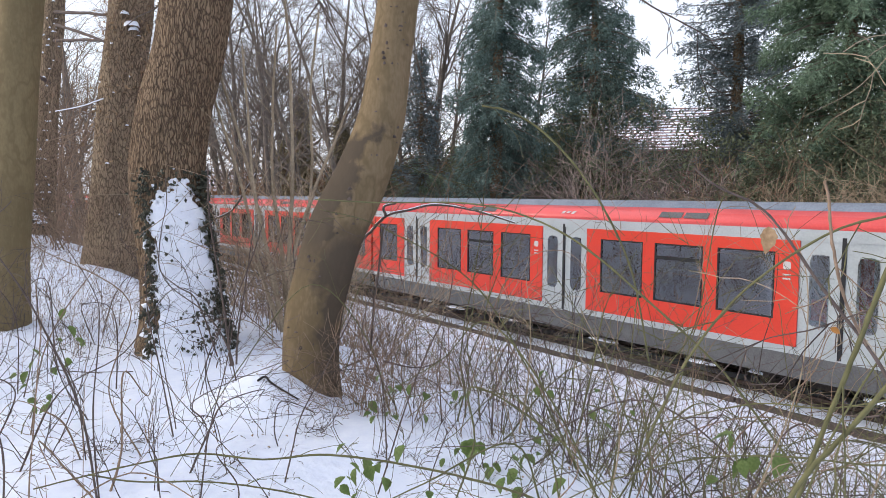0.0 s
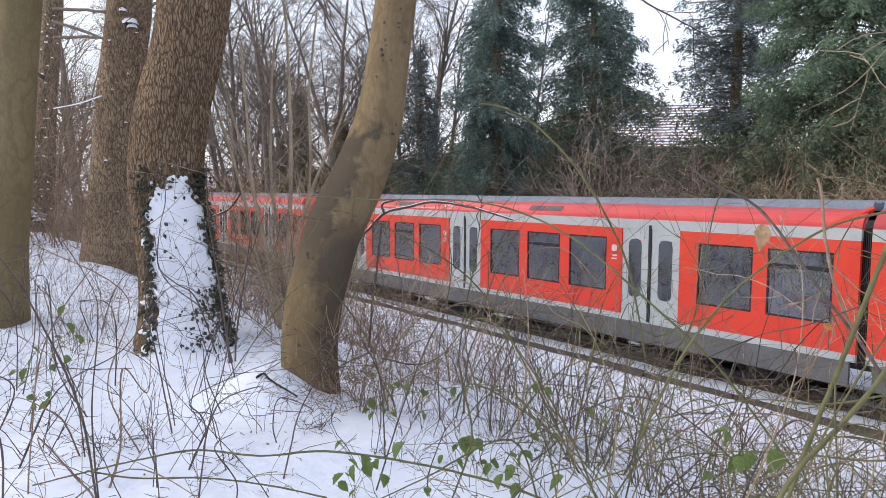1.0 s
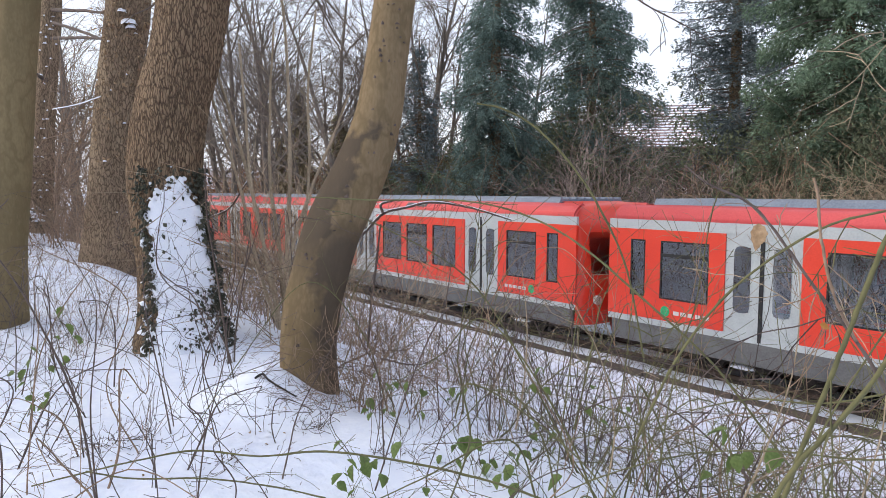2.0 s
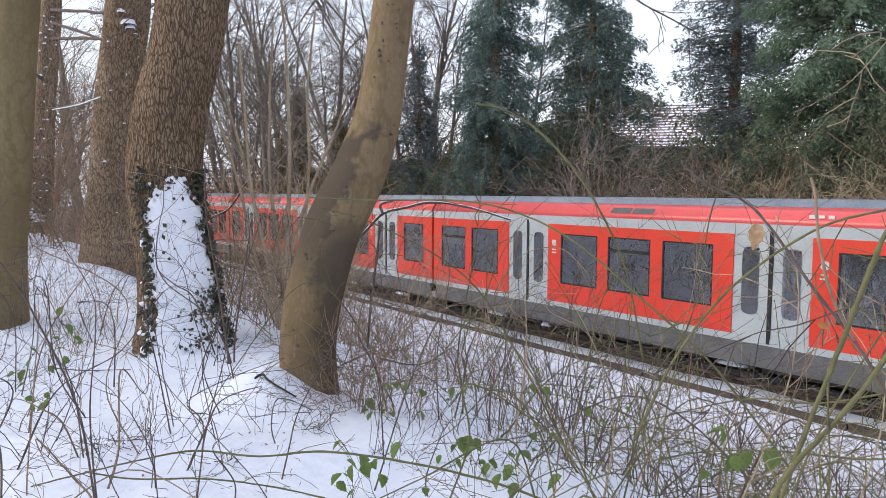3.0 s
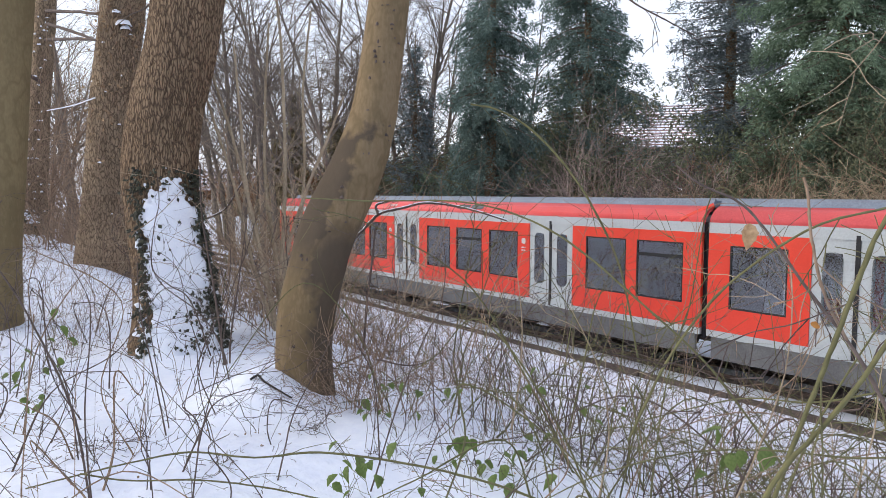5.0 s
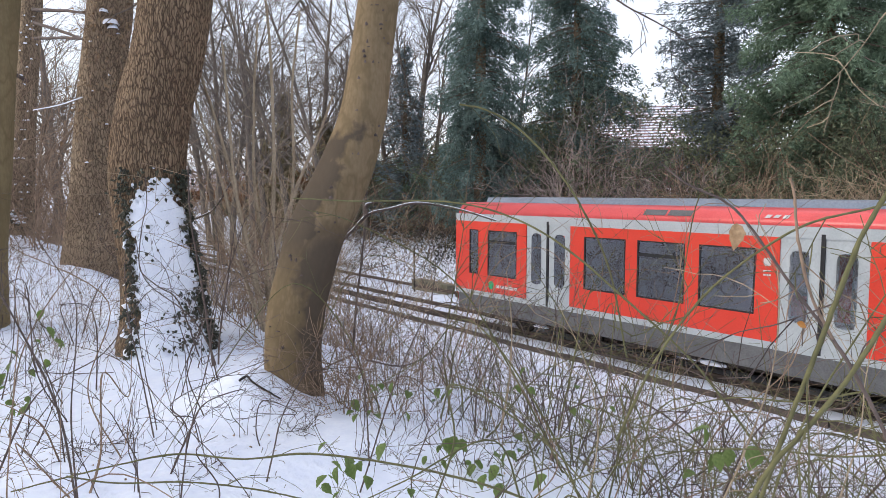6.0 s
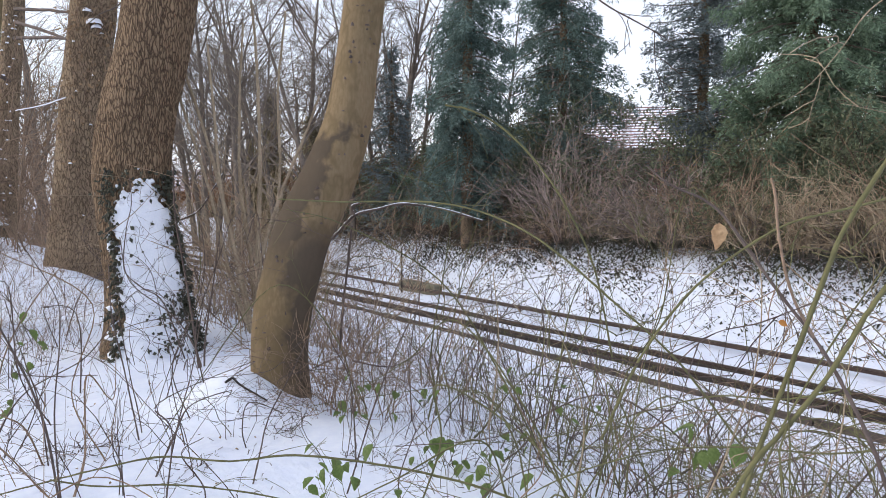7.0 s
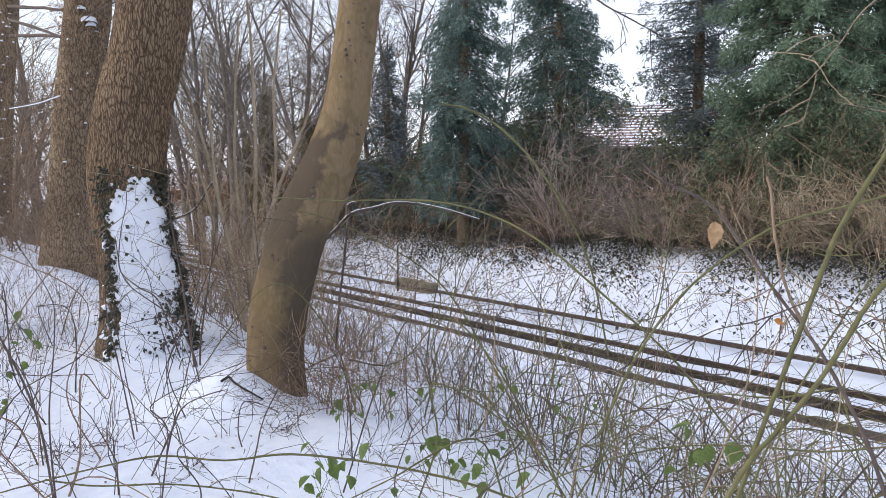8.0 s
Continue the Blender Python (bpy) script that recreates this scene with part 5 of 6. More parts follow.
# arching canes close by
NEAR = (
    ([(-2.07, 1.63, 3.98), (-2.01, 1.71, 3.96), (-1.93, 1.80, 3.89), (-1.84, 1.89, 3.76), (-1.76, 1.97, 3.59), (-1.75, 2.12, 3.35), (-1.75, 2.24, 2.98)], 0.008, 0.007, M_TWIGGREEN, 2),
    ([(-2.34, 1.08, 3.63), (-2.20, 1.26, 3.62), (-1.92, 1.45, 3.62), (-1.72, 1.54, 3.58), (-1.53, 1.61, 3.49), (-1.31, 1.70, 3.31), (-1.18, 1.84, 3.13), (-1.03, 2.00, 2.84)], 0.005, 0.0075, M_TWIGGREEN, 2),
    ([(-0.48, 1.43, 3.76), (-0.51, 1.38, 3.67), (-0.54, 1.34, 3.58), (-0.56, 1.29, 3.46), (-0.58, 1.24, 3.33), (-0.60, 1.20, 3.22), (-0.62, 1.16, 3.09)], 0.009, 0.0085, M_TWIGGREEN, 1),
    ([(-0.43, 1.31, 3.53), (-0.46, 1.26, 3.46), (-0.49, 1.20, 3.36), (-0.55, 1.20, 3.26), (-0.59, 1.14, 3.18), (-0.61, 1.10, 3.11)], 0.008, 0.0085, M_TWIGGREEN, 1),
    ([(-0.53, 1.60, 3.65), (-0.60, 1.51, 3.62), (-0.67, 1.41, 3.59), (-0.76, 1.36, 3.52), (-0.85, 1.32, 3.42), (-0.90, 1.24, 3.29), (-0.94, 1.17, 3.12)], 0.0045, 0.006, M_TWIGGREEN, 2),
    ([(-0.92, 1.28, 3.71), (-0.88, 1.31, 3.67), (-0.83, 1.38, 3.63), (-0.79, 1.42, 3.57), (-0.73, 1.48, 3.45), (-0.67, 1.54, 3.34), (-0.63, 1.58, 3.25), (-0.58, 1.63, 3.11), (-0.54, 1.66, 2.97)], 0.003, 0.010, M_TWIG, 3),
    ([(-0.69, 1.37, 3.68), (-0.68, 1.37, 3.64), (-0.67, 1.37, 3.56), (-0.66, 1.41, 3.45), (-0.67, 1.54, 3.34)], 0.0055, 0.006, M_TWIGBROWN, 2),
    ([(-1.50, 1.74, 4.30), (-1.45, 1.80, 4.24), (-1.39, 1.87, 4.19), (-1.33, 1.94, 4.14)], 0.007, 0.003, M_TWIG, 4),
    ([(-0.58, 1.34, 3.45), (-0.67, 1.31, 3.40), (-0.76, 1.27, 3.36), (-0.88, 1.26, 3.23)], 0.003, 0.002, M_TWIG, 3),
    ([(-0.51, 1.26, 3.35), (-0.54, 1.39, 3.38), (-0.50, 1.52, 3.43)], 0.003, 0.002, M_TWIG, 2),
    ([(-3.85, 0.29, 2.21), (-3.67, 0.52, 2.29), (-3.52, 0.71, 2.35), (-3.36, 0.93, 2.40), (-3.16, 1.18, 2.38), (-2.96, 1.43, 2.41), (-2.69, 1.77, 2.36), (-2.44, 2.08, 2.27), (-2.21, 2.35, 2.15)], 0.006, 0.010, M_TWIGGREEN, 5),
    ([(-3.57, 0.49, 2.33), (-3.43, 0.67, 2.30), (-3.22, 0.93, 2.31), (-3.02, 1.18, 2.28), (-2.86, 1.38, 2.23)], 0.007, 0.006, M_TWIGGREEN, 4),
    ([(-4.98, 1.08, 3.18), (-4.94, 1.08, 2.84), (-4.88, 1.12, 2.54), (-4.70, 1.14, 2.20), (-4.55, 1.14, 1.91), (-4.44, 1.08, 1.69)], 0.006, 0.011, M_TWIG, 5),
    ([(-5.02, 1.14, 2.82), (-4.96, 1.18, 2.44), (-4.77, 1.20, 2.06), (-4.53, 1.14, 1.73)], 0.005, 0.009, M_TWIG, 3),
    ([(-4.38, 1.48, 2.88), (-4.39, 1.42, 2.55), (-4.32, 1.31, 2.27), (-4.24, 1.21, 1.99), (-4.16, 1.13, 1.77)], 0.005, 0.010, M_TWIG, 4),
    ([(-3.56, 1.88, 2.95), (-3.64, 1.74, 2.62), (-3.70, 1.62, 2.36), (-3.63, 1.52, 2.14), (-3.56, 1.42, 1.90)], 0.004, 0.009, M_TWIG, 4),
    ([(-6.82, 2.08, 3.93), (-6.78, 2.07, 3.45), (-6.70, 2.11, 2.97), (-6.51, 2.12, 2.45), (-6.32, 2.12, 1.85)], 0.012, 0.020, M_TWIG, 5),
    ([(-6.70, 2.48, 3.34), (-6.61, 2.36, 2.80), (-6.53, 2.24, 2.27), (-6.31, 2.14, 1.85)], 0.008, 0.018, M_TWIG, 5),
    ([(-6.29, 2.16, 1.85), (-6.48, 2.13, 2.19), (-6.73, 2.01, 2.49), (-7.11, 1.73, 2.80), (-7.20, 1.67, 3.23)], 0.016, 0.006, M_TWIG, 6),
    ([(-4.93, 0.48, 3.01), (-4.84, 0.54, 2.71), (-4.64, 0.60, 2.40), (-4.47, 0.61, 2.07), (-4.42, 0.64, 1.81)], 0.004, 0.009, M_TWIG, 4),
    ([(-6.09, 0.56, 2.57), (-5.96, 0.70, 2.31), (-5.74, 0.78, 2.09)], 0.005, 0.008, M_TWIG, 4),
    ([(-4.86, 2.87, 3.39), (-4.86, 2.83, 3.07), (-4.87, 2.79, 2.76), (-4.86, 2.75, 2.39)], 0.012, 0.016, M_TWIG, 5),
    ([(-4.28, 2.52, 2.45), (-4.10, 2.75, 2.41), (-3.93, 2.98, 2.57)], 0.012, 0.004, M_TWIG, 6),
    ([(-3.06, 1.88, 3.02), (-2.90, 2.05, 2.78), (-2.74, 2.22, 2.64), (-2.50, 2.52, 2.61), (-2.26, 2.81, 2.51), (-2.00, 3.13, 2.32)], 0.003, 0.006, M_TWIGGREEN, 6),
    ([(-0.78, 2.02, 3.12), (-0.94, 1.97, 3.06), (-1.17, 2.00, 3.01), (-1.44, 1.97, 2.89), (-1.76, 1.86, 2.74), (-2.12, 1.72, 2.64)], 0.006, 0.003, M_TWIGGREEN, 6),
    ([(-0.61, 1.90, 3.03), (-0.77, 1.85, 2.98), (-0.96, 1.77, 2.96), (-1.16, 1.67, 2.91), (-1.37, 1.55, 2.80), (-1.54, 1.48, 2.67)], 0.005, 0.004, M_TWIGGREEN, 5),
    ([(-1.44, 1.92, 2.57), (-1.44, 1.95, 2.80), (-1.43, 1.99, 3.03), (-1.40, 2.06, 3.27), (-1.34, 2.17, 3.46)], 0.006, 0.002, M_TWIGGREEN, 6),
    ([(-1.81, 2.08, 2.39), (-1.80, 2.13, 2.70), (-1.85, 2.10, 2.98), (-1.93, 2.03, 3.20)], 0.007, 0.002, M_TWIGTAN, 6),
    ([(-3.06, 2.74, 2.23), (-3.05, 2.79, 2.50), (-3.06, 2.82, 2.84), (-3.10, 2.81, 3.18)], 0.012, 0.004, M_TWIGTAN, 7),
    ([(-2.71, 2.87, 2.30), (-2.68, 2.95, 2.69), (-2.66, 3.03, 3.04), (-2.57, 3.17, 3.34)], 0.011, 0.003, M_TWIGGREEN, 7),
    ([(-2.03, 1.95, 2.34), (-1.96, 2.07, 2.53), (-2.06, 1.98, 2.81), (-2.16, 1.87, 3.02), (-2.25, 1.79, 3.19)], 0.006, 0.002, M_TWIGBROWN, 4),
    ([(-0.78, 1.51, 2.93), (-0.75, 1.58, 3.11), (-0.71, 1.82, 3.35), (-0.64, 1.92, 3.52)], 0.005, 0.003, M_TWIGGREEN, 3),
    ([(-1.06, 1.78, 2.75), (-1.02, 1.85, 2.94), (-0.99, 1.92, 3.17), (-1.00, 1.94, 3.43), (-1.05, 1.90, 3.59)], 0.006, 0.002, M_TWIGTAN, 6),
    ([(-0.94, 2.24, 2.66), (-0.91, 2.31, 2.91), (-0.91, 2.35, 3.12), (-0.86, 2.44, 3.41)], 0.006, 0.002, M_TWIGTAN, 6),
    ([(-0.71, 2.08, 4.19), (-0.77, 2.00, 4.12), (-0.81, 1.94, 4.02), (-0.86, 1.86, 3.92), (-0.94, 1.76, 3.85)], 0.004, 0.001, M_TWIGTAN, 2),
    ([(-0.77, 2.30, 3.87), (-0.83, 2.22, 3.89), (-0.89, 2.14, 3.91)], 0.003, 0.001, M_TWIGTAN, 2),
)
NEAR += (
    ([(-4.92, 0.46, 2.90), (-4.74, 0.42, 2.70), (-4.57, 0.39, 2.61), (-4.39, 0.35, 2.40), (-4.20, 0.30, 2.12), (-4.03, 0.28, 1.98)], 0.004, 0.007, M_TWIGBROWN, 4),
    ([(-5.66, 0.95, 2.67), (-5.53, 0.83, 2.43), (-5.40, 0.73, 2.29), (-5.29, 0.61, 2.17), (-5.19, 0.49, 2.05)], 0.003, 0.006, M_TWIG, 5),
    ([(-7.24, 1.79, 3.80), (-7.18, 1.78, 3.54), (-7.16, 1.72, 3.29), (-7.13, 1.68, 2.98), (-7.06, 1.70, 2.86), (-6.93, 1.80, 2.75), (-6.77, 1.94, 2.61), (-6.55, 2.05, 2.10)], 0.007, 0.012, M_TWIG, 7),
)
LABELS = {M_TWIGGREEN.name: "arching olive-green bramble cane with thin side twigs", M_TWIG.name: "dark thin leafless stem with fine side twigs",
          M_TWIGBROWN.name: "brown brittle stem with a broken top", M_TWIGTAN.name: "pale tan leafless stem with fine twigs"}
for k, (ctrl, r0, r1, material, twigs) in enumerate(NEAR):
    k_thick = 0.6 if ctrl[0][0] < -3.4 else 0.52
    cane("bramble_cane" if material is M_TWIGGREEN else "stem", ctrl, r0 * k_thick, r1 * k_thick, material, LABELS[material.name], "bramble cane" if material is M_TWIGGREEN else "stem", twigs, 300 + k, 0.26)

# random arching canes over the slope and shelf
rng = random.Random(17)
for k in range(325):
    slope = k < 235
    if slope:
        x, y = rng.uniform(-8, 2.6), 2.5 + 6.5 * rng.random() ** 1.2
    else:
        x, y = rng.uniform(-9.5, -3.0), rng.uniform(-0.9, 2.1)
    if math.hypot(x, y) < 2.7:
        continue
    p = on_ground((x, y))
    a, reach = rng.uniform(0, 6.28), rng.uniform(0.3, 2.0) if slope else rng.choice((0.15, 0.3, 0.5, 1.1))
    tall = rng.uniform(0.4, 1.6) if slope else rng.uniform(0.25, 1.2)
    way = Vector((math.cos(a), math.sin(a), 0)) * reach
    end = rng.choice((0.05, 0.4, 0.9, 1.25)) if slope else rng.choice((0.7, 1.1, 1.4))
    ctrl = [p, p + way * 0.2 + Vector((0, 0, tall * 0.5)) + sway(rng, 0.07), p + way * 0.5 + Vector((0, 0, tall * 0.9)) + sway(rng, 0.09), p + way * 0.85 + Vector((0, 0, tall * (0.45 + 0.6 * end))) + sway(rng, 0.08), p + way * 1.15 + Vector((0, 0, tall * end)) + sway(rng, 0.07)]
    material = rng.choice((M_TWIG, M_TWIG, M_TWIG, M_TWIGGREEN, M_TWIGGREEN, M_TWIGBROWN)) if slope else rng.choice((M_TWIG, M_TWIG, M_TWIG, M_TWIGBROWN))
    cane("bramble_cane" if material is M_TWIGGREEN else "stem", ctrl, rng.uniform(0.003, 0.0075), 0.0018, material, LABELS[material.name], "bramble cane" if material is M_TWIGGREEN else "stem", rng.randint(2, 6), 500 + k, 0.45, 4)


# dense bramble tangle low on the near slope
rng = random.Random(19)
made = 0
while made < 75:
    x, y = rng.uniform(-2.6, 1.2), rng.uniform(1.5, 3.6)
    p = on_ground((x, y))
    a, reach = rng.uniform(0, 6.28), rng.uniform(0.7, 2.0)
    tall = rng.uniform(0.35, 1.15)
    way = Vector((math.cos(a), math.sin(a), 0)) * reach
    end = rng.choice((0.1, 0.5, 0.8))
    ctrl = [p, p + way * 0.2 + Vector((0, 0, tall * 0.55)) + sway(rng, 0.05), p + way * 0.5 + Vector((0, 0, tall * 0.95)) + sway(rng, 0.07), p + way * 0.85 + Vector((0, 0, tall * (0.45 + 0.5 * end))) + sway(rng, 0.06), p + way * 1.15 + Vector((0, 0, tall * end)) + sway(rng, 0.05)]
    if min(math.hypot(q.x, q.y) for q in ctrl) < 1.25 or any(q.y < 1.0 for q in ctrl):
        continue
    made += 1
    material = rng.choice((M_TWIGGREEN, M_TWIGGREEN, M_TWIGGREEN, M_TWIG, M_TWIGBROWN))
    cane("bramble_cane" if material is M_TWIGGREEN else "stem", ctrl, rng.uniform(0.003, 0.006), 0.002, material, LABELS[material.name], "bramble cane" if material is M_TWIGGREEN else "stem", rng.randint(2, 5), 1500 + made, 0.35, 5)


# ---- leaves ----
def leaf_mesh(length, width, seed):
    """A toothed leaf with a midrib fold."""
    rng = random.Random(seed)
    g, n = Geo(), 8
    for i in range(n + 1):
        u = i / n
        w = width * 0.5 * math.sin(math.pi * u ** 0.75) * (1 + (0.12 if i % 2 else -0.06))
        z = -0.25 * length * u * u
        g.v += [Vector((u * length, -w, z + w * 0.35)), Vector((u * length, 0, z)), Vector((u * length, w, z + w * 0.35))]
    for i in range(n):
        for j in range(2):
            q = i * 3 + j
            g.f.append((q, q + 3, q + 4, q + 1))
    return g


leaf_meshes = [leaf_mesh(0.075, 0.05, k).mesh("leaf", M_LEAF) for k in range(3)]


def spray(p, count, spread_m, seed, size=1.0):
    """A bramble spray: a thin stalk with toothed green leaves."""
    rng = random.Random(seed)
    ob = thing("bramble_spray", "fresh green bramble leaves on a thin stalk", "plant", "bramble leaf sprays", m=Matrix.Translation(p))
    g = Geo()
    tips = []
    shoot(g, (0, 0, -0.25), (rng.uniform(-0.3, 0.3), rng.uniform(-0.3, 0.3), 1), 0.34, 0.004, rng, 1, 0.9, 0.05, 5, 0.2, count, 4, tips)
    part("stalk", g, M_TWIGGREEN, ob, kind="stuff")
    for k in range(count):
        q, d = tips[k % len(tips)]
        leaf = part("leaf", leaf_meshes[k % 3], M_LEAF, ob)
        s = size * rng.uniform(0.55, 1.0)
        leaf.matrix_basis = Matrix.Translation(q + sway(rng, spread_m * 0.3)) @ pose(0, 0, 0, rng.uniform(-50, 50), rng.uniform(10, 60), rng.uniform(0, 360)) @ Matrix.Scale(s, 4)
    return ob


for k, (p, c, s) in enumerate((((-2.90, 2.44, 2.14), 4, 1.5), ((-2.81, 2.56, 2.19), 5, 1.5), ((-2.64, 2.62, 2.19), 4, 1.6), ((-3.05, 2.43, 2.17), 4, 1.0), ((-3.75, 2.36, 2.30), 6, 1.3), ((-3.76, 2.52, 2.32), 4, 1.2), ((-3.60, 2.71, 2.24), 3, 1.2), ((-3.05, 1.77, 2.17), 5, 1.3), ((-2.81, 1.76, 2.18), 3, 1.5), ((-3.25, 1.67, 2.09), 5, 1.3), ((-2.79, 1.94, 2.13), 4, 1.1), ((-2.75, 2.81, 2.22), 4, 1.1), ((-1.33, 2.40, 2.69), 4, 1.3), ((-1.27, 2.47, 2.62), 4, 1.3), ((-5.82, 0.59, 2.61), 5, 1.3), ((-3.17, 2.94, 2.38), 4, 0.9), ((-2.62, 3.00, 2.43), 5, 0.9), ((-5.43, 0.41, 2.36), 5, 1.3), ((-5.34, 0.35, 2.29), 4, 1.2))):
    spray(Vector(p), c + 1, 0.10, 600 + k, s * 1.05)

dead = thing("dead_leaf", "pale tan dry leaf hanging from a twig", "leaf", m=Matrix.Translation((-0.77, 1.32, 3.59)) @ pose(0, 0, 0, 20, 80, 120))
part("blade", leaf_mesh(0.055, 0.032, 9).mesh("blade", M_DEAD), M_DEAD, dead)
dead = thing("dead_leaf", "curled orange leaf caught on a twig", "leaf", m=Matrix.Translation((-0.68, 1.40, 3.39)) @ pose(0, 0, 0, 60, 20, 40))
part("blade", leaf_mesh(0.022, 0.014, 4).mesh("blade", M_ORANGE), M_ORANGE, dead)

# litter on the snow
rng = random.Random(23)
g, g2 = Geo(), Geo()
for _ in range(12500):
    x, y = rng.uniform(-16, 3), rng.uniform(-1.5, 10.2)
    if y < 2.4 and rng.random() < 0.15:
        continue
    if noise.noise(Vector((x * 0.9, y * 0.9, 4))) < -0.12:
        continue
    z = ground_height(x, y) + 0.006
    a = rng.uniform(0, 6.28)
    if rng.random() < 0.45:
        s = rng.uniform(0.008, 0.030)
        g.blade((x, y, z), (math.cos(a), math.sin(a), rng.uniform(-0.1, 0.5)), (-math.sin(a), math.cos(a), rng.uniform(-0.4, 0.4)), s, s * 0.6)
    else:
        d, ln = Vector((math.cos(a), math.sin(a), rng.uniform(-0.02, 0.25))), rng.uniform(0.015, 0.10)
        g2.tube([Vector((x, y, z)), Vector((x, y, z)) + d * ln * 0.5 + sway(rng, 0.14 * ln), Vector((x, y, z)) + d * ln], [0.0024, 0.002, 0.0012], 3)
tagged(part("leaf_litter", g, M_DEAD), "scattered brown dead leaves on the snow", "leaf litter", kind="stuff")
tagged(part("twig_litter", g2, M_TWIG), "broken dark twigs lying on the snow", "twig litter", kind="stuff")
g = Geo()
for _ in range(70000):
    x, y = rng.uniform(-48, 9), 17.2 + 5.2 * rng.random() ** 0.7
    dens = 1.3 * noise.noise(Vector((x * 0.35, y * 0.6, 2))) + (y - 18.9) * 0.34 + 0.45 * ease((-17 - x) / 4) + 0.12
    if dens < rng.uniform(-0.55, 0.6):
        continue
    z, a, s = ground_height(x, y) + rng.uniform(0, 0.07), rng.uniform(0, 6.28), rng.uniform(0.06, 0.12)
    g.blade((x, y, z), (math.cos(a), math.sin(a), rng.uniform(0.0, 1.3)), (-math.sin(a), math.cos(a), rng.uniform(-0.4, 0.4)), s, s * 0.8)
tagged(part("ground_ivy", g, M_IVY), "dark ivy leaves poking through snow on the bank", "ground cover", kind="stuff")

cane("fallen_stick", [on_ground(q, -0.02) for q in ((-7.02, 0.72), (-6.84, 0.96), (-6.72, 1.12), (-6.59, 1.31))], 0.005, 0.003, M_TWIG, "thin dark stick fallen on the snow", "stick", 3, 6, 0.2)
cane("fallen_stick", [on_ground(q, -0.014) for q in ((-4.86, 1.80), (-4.86, 1.86), (-4.80, 1.88), (-4.72, 1.95), (-4.65, 2.03))], 0.009, 0.006, M_BLACK, "curved black stick lying on the snow", "stick", 0, 5)
rng = random.Random(29)
for k, (p, s) in enumerate((((-4.64, 0.90, 2.20), 1.0), ((-4.67, 0.69, 2.20), 0.8), ((-4.29, 1.98, 2.12), 1.2), ((-3.52, 2.15, 2.11), 0.8), ((-3.94, 1.29, 2.18), 0.5), ((-1.96, 2.84, 2.25), 0.9))):
    g = Geo()
    for _ in range(int(26 * s)):
        d = Vector((rng.gauss(0, 1), rng.gauss(0, 1), abs(rng.gauss(0, 0.35))))
        shoot(g, on_ground(p, -0.01) + Vector((rng.gauss(0, 0.09), rng.gauss(0, 0.09), 0)), d, rng.uniform(0.05, 0.20) * s, 0.003, rng, 1, 0.7, 0, 3, 0.4, 2)
    tagged(part("twig_heap", g, M_TWIG, kind="stuff"), "small heap of dark twigs on the snow", "twig heap", "heaps of twigs")

# ---- beyond the track: fence, marker post, concrete trough, houses ----
fence = thing("board_fence", "weathered brown board fence on the bank", "fence", kind="structure")
g = Geo()
g.box(-0.11, 0.11, -0.012, 0.012, 0, 1.45)
board_mesh = g.mesh("board", M_FENCE, False)
for i in range(140):
    x = 6 - i * 0.225
    part("board", board_mesh, M_FENCE, fence).matrix_basis = pose(x, 23.45 + 0.01 * (i % 2), ground_height(x, 23.45) - 0.05, 0, 0, 0)
g = Geo()
g.box(-0.05, 0.05, -0.05, 0.05, 0, 1.6)
post_mesh2 = g.mesh("post", M_FENCE, False)
for i in range(17):
    x = 6 - i * 2.0
    part("post", post_mesh2, M_FENCE, fence).matrix_basis = pose(x, 23.53, ground_height(x, 23.53) - 0.1)
for z in (0.4, 1.15):
    g = Geo()
    g.box(-26, 6, 23.49, 23.53, 1.72 + z, 1.80 + z)
    part("fence_rail", g, M_FENCE, fence)

p = Vector((-22.14, 15.29, 0.69))
zp = ground_height(p.x, p.y)
post = thing("marker_post", "small white plate on a thin dark post beside the track", "sign", m=Matrix.Translation((p.x, p.y, zp)) @ pose(0, 0, 0, 0, 0, -35))
g = Geo()
g.tube([(0, 0, -0.1), (0, 0, 1.75)], [0.035, 0.035], 8, True)
part("pole", g, M_UNDER, post)
g = Geo()
g.prism(round_rect(-0.13, 0.13, 1.35, 1.78, 0.02), -0.05, -0.035)
plate = part("plate", g, M_SIGN, post, "white sign plate")
g = Geo()
g.box(-0.05, 0.05, -0.056, -0.051, 1.46, 1.64)
part("mark", g, M_SKIRT, plate, "dark unreadable mark")

p = Vector((-21.68, 15.82, 0.30))
zp = ground_height(p.x, p.y)
trunk_log = thing("concrete_trough", "mossy grey-brown concrete blocks lying on the snow", "concrete blocks", m=Matrix.Translation((p.x, p.y, zp)) @ pose(0, 0, 0, 0, 0, 2))
for k in range(3):
    g = Geo()
    g.prism([(-0.36 + 0.03, 0.0), (0.36, 0.0), (0.36, 0.38), (0.30, 0.43), (-0.30, 0.42), (-0.33, 0.36)], -0.2, 0.2)
    part("block", g, M_CONCRETE, trunk_log).matrix_basis = pose(-0.74 + k * 0.74, 0, -0.04 - 0.015 * k, 0, 0, 2 * k)


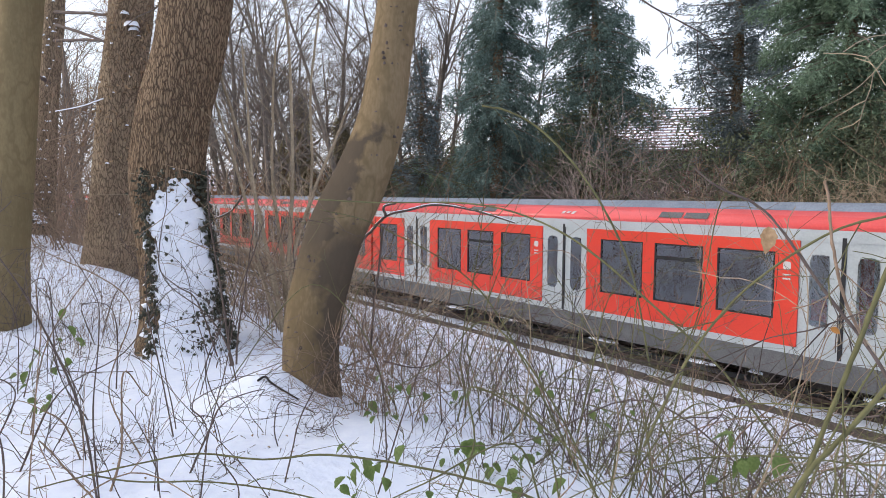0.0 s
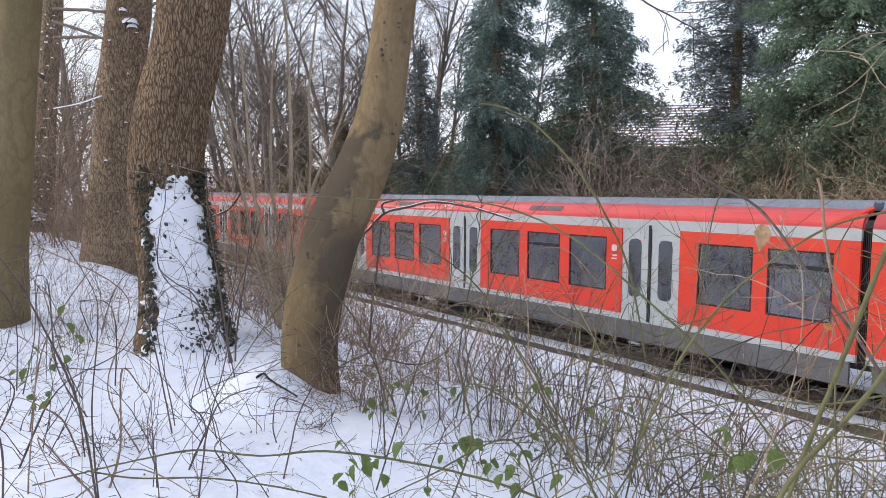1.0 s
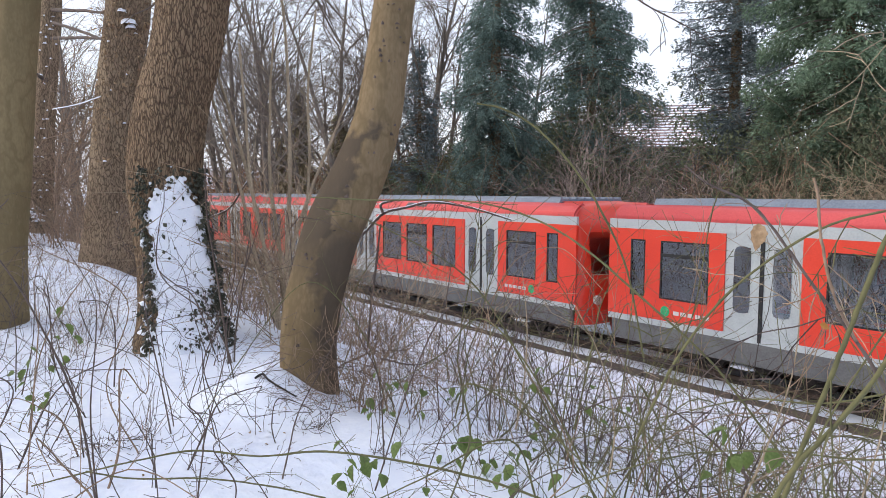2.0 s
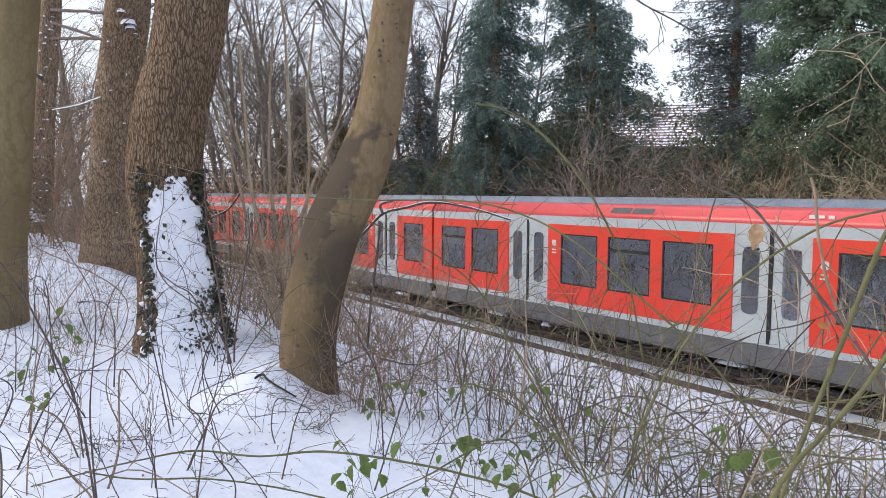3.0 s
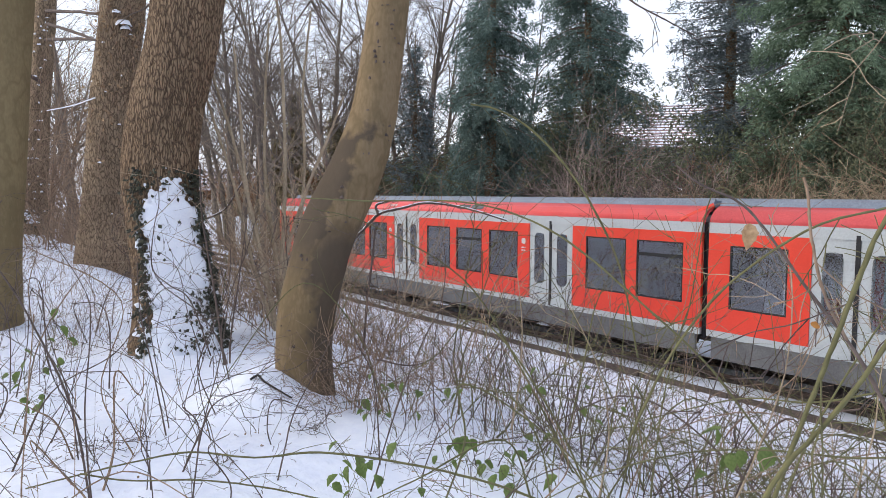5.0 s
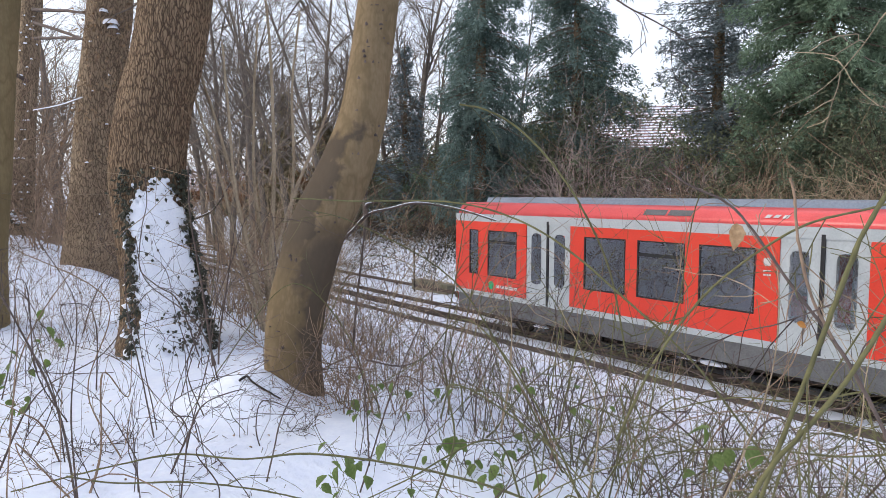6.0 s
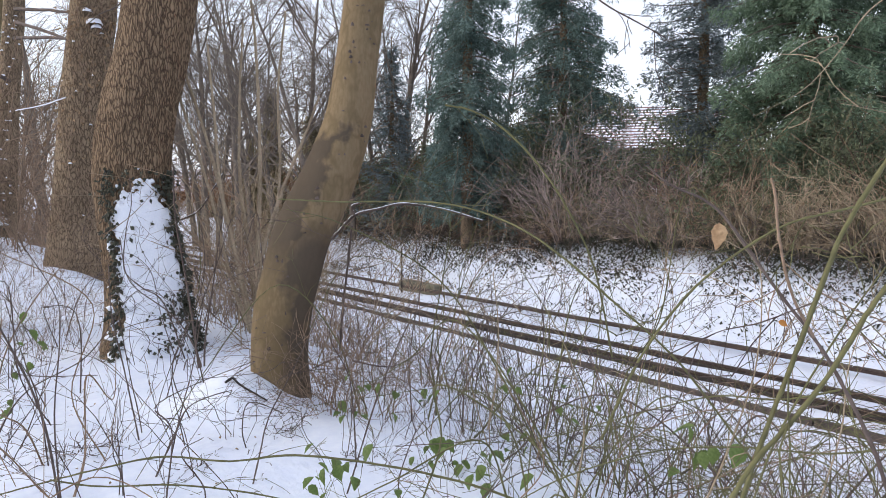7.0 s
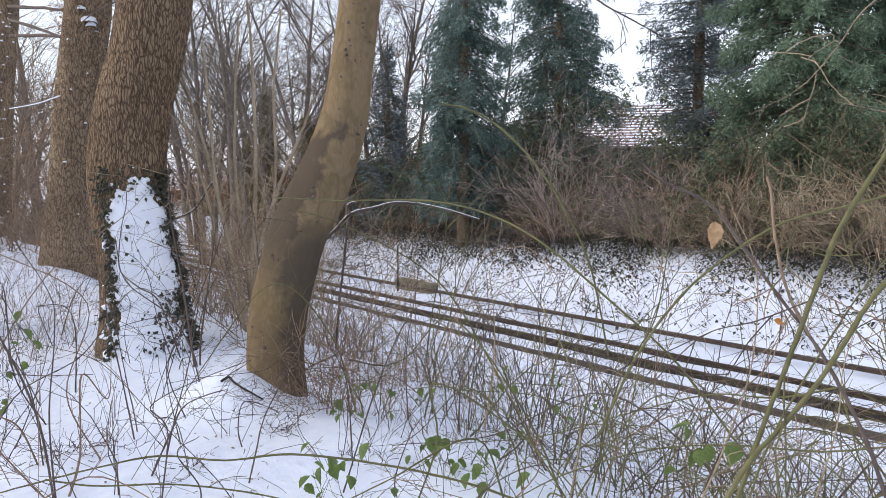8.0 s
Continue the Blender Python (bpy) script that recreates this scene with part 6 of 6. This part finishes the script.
def house(p, turn, w, d, wall_h, ridge_h, label, wall_material):
    """House with gable roof of tile courses dusted with snow, walls and windows. Its long side faces -y."""
    h = thing("house", label, "house", "houses beyond the trees", m=Matrix.Translation(on_ground(p, 0.1)) @ pose(0, 0, 0, 0, 0, turn))
    wins = [(-w * 0.32, -w * 0.14, 1.0, 2.4), (-0.6, 0.6, 1.0, 2.4), (w * 0.16, w * 0.32, 1.0, 2.4)]
    g = Geo()
    wall_grid(g, -w / 2, w / 2, 0, wall_h, wins, -d / 2, -d / 2 + 0.3)
    part("wall", g, wall_material, h)
    g = Geo()
    g.box(-w / 2, w / 2, d / 2 - 0.3, d / 2, 0, wall_h)
    part("wall", g, wall_material, h)
    for x in (-w / 2, w / 2 - 0.3):
        g = Geo()
        b = [(-d / 2 + 0.3, 0), (d / 2 - 0.3, 0), (d / 2 - 0.3, wall_h), (0, ridge_h - 0.2), (-d / 2 + 0.3, wall_h)]
        g.v = [Vector((x, y, z)) for y, z in b] + [Vector((x + 0.3, y, z)) for y, z in b]
        g.f = [(0, 1, 2, 3, 4), (9, 8, 7, 6, 5)] + [(i, 5 + i, 5 + (i + 1) % 5, (i + 1) % 5) for i in range(5)]
        part("gable", g, wall_material, h)
    for a, b, z0, z1 in wins:
        g = Geo()
        g.box(a, b, -d / 2 + 0.12, -d / 2 + 0.14, z0, z1)
        win = part("window", g, M_PANE, h)
        g = Geo()
        wall_grid(g, a, b, z0, z1, [(a + 0.1, (a + b) / 2 - 0.04, z0 + 0.1, z1 - 0.1), ((a + b) / 2 + 0.04, b - 0.1, z0 + 0.1, z1 - 0.1)], -d / 2 + 0.03, -d / 2 + 0.11)
        part("frame", g, M_PLASTER, win, "white window frame")
    rows = 16
    for side in (-1, 1):
        roof = None
        for i in range(rows):
            u0, u1 = i / rows, (i + 1) / rows
            y0, y1 = side * (d / 2 + 0.4) * (1 - u0), side * (d / 2 + 0.4) * (1 - u1)
            z0, z1 = wall_h - 0.25 + (ridge_h - wall_h + 0.25) * u0, wall_h - 0.25 + (ridge_h - wall_h + 0.25) * u1
            g = Geo()
            g.v = [Vector(c) for c in ((-w / 2 - 0.3, y0, z0 + 0.10), (w / 2 + 0.3, y0, z0 + 0.10), (w / 2 + 0.3, y1, z1 + 0.03), (-w / 2 - 0.3, y1, z1 + 0.03), (-w / 2 - 0.3, y0, z0), (w / 2 + 0.3, y0, z0), (w / 2 + 0.3, y1, z1 - 0.06), (-w / 2 - 0.3, y1, z1 - 0.06))]
            g.f = [(0, 1, 2, 3), (7, 6, 5, 4), (0, 4, 5, 1), (2, 6, 7, 3), (1, 5, 6, 2), (0, 3, 7, 4)]
            part("tile_course", g, M_TILE, h)
            g = Geo()
            g.v = [Vector(c) for c in ((-w / 2 - 0.28, y0 * 0.985, z0 + 0.135), (w / 2 + 0.28, y0 * 0.985, z0 + 0.135), (w / 2 + 0.28, y0 * 0.2 + y1 * 0.8, z0 * 0.2 + z1 * 0.8 + 0.085), (-w / 2 - 0.28, y0 * 0.2 + y1 * 0.8, z0 * 0.2 + z1 * 0.8 + 0.085))]
            g.f = [(0, 1, 2, 3)]
            part("snow_course", g, M_SNOWCAP, h, "snow lying on the tile course")
    return h


house((-35.46, 49.07, 4.26), 40, 13, 9, 5.6, 9.2, "brick house with a snow-dusted red tile roof", M_BRICK)
house((-64.55, 39.76, 4.43), 58, 12, 8, 2.6, 5.4, "brick house with a low snowy roof", M_BRICK)
house((-90.74, 30.69, 3.13), 70, 9, 7, 2.4, 5.0, "small white building with a snowy roof", M_PLASTER)

rng, g = random.Random(47), Geo()
for _ in range(46):
    i = rng.randrange(26, 112)
    p, r = beech_pts[i], beech_rad[i]
    face = Vector((-p.x, -p.y, 0)).normalized()
    w = rng.gauss(0.1, 0.7)
    out = face * math.cos(w) + Vector((face.y, -face.x, 0)) * math.sin(w)
    g.lump(p + out * (r - 0.004), rng.uniform(0.008, 0.022), rng.uniform(0.008, 0.022), rng.uniform(0.008, 0.03), rng, 7, 4)
part("bark_scar", g, M_TWIG, beech, "small dark knots and scars", smooth=True, kind="stuff")


# ---- movement of the train ----
def motions():
    """The train rolls by along x and slows a little."""
    def tail(t):
        return -101.61 + 16.168 * t - 0.3309 * t ** 2 + 0.00489 * t ** 3
    for car, ahead, turn in CARS:
        walk(car, [(k * 0.5, pose(tail(k * 0.5) + ahead, TRACK_Y, -0.03, 0, 0, turn)) for k in range(17)])
        for ws in [o for o in car.children if o.name.startswith("wheelset")]:
            x, y, z = ws.matrix_basis.translation
            sign = -1 if turn == 0 else 1
            rows = []
            for k in range(241):
                t = k / 30
                rows.append((t, pose(x, y, z) @ Matrix.Rotation(-sign * (tail(t) - tail(0)) / 0.42, 4, "Y")))
            walk(ws, rows)


motions()
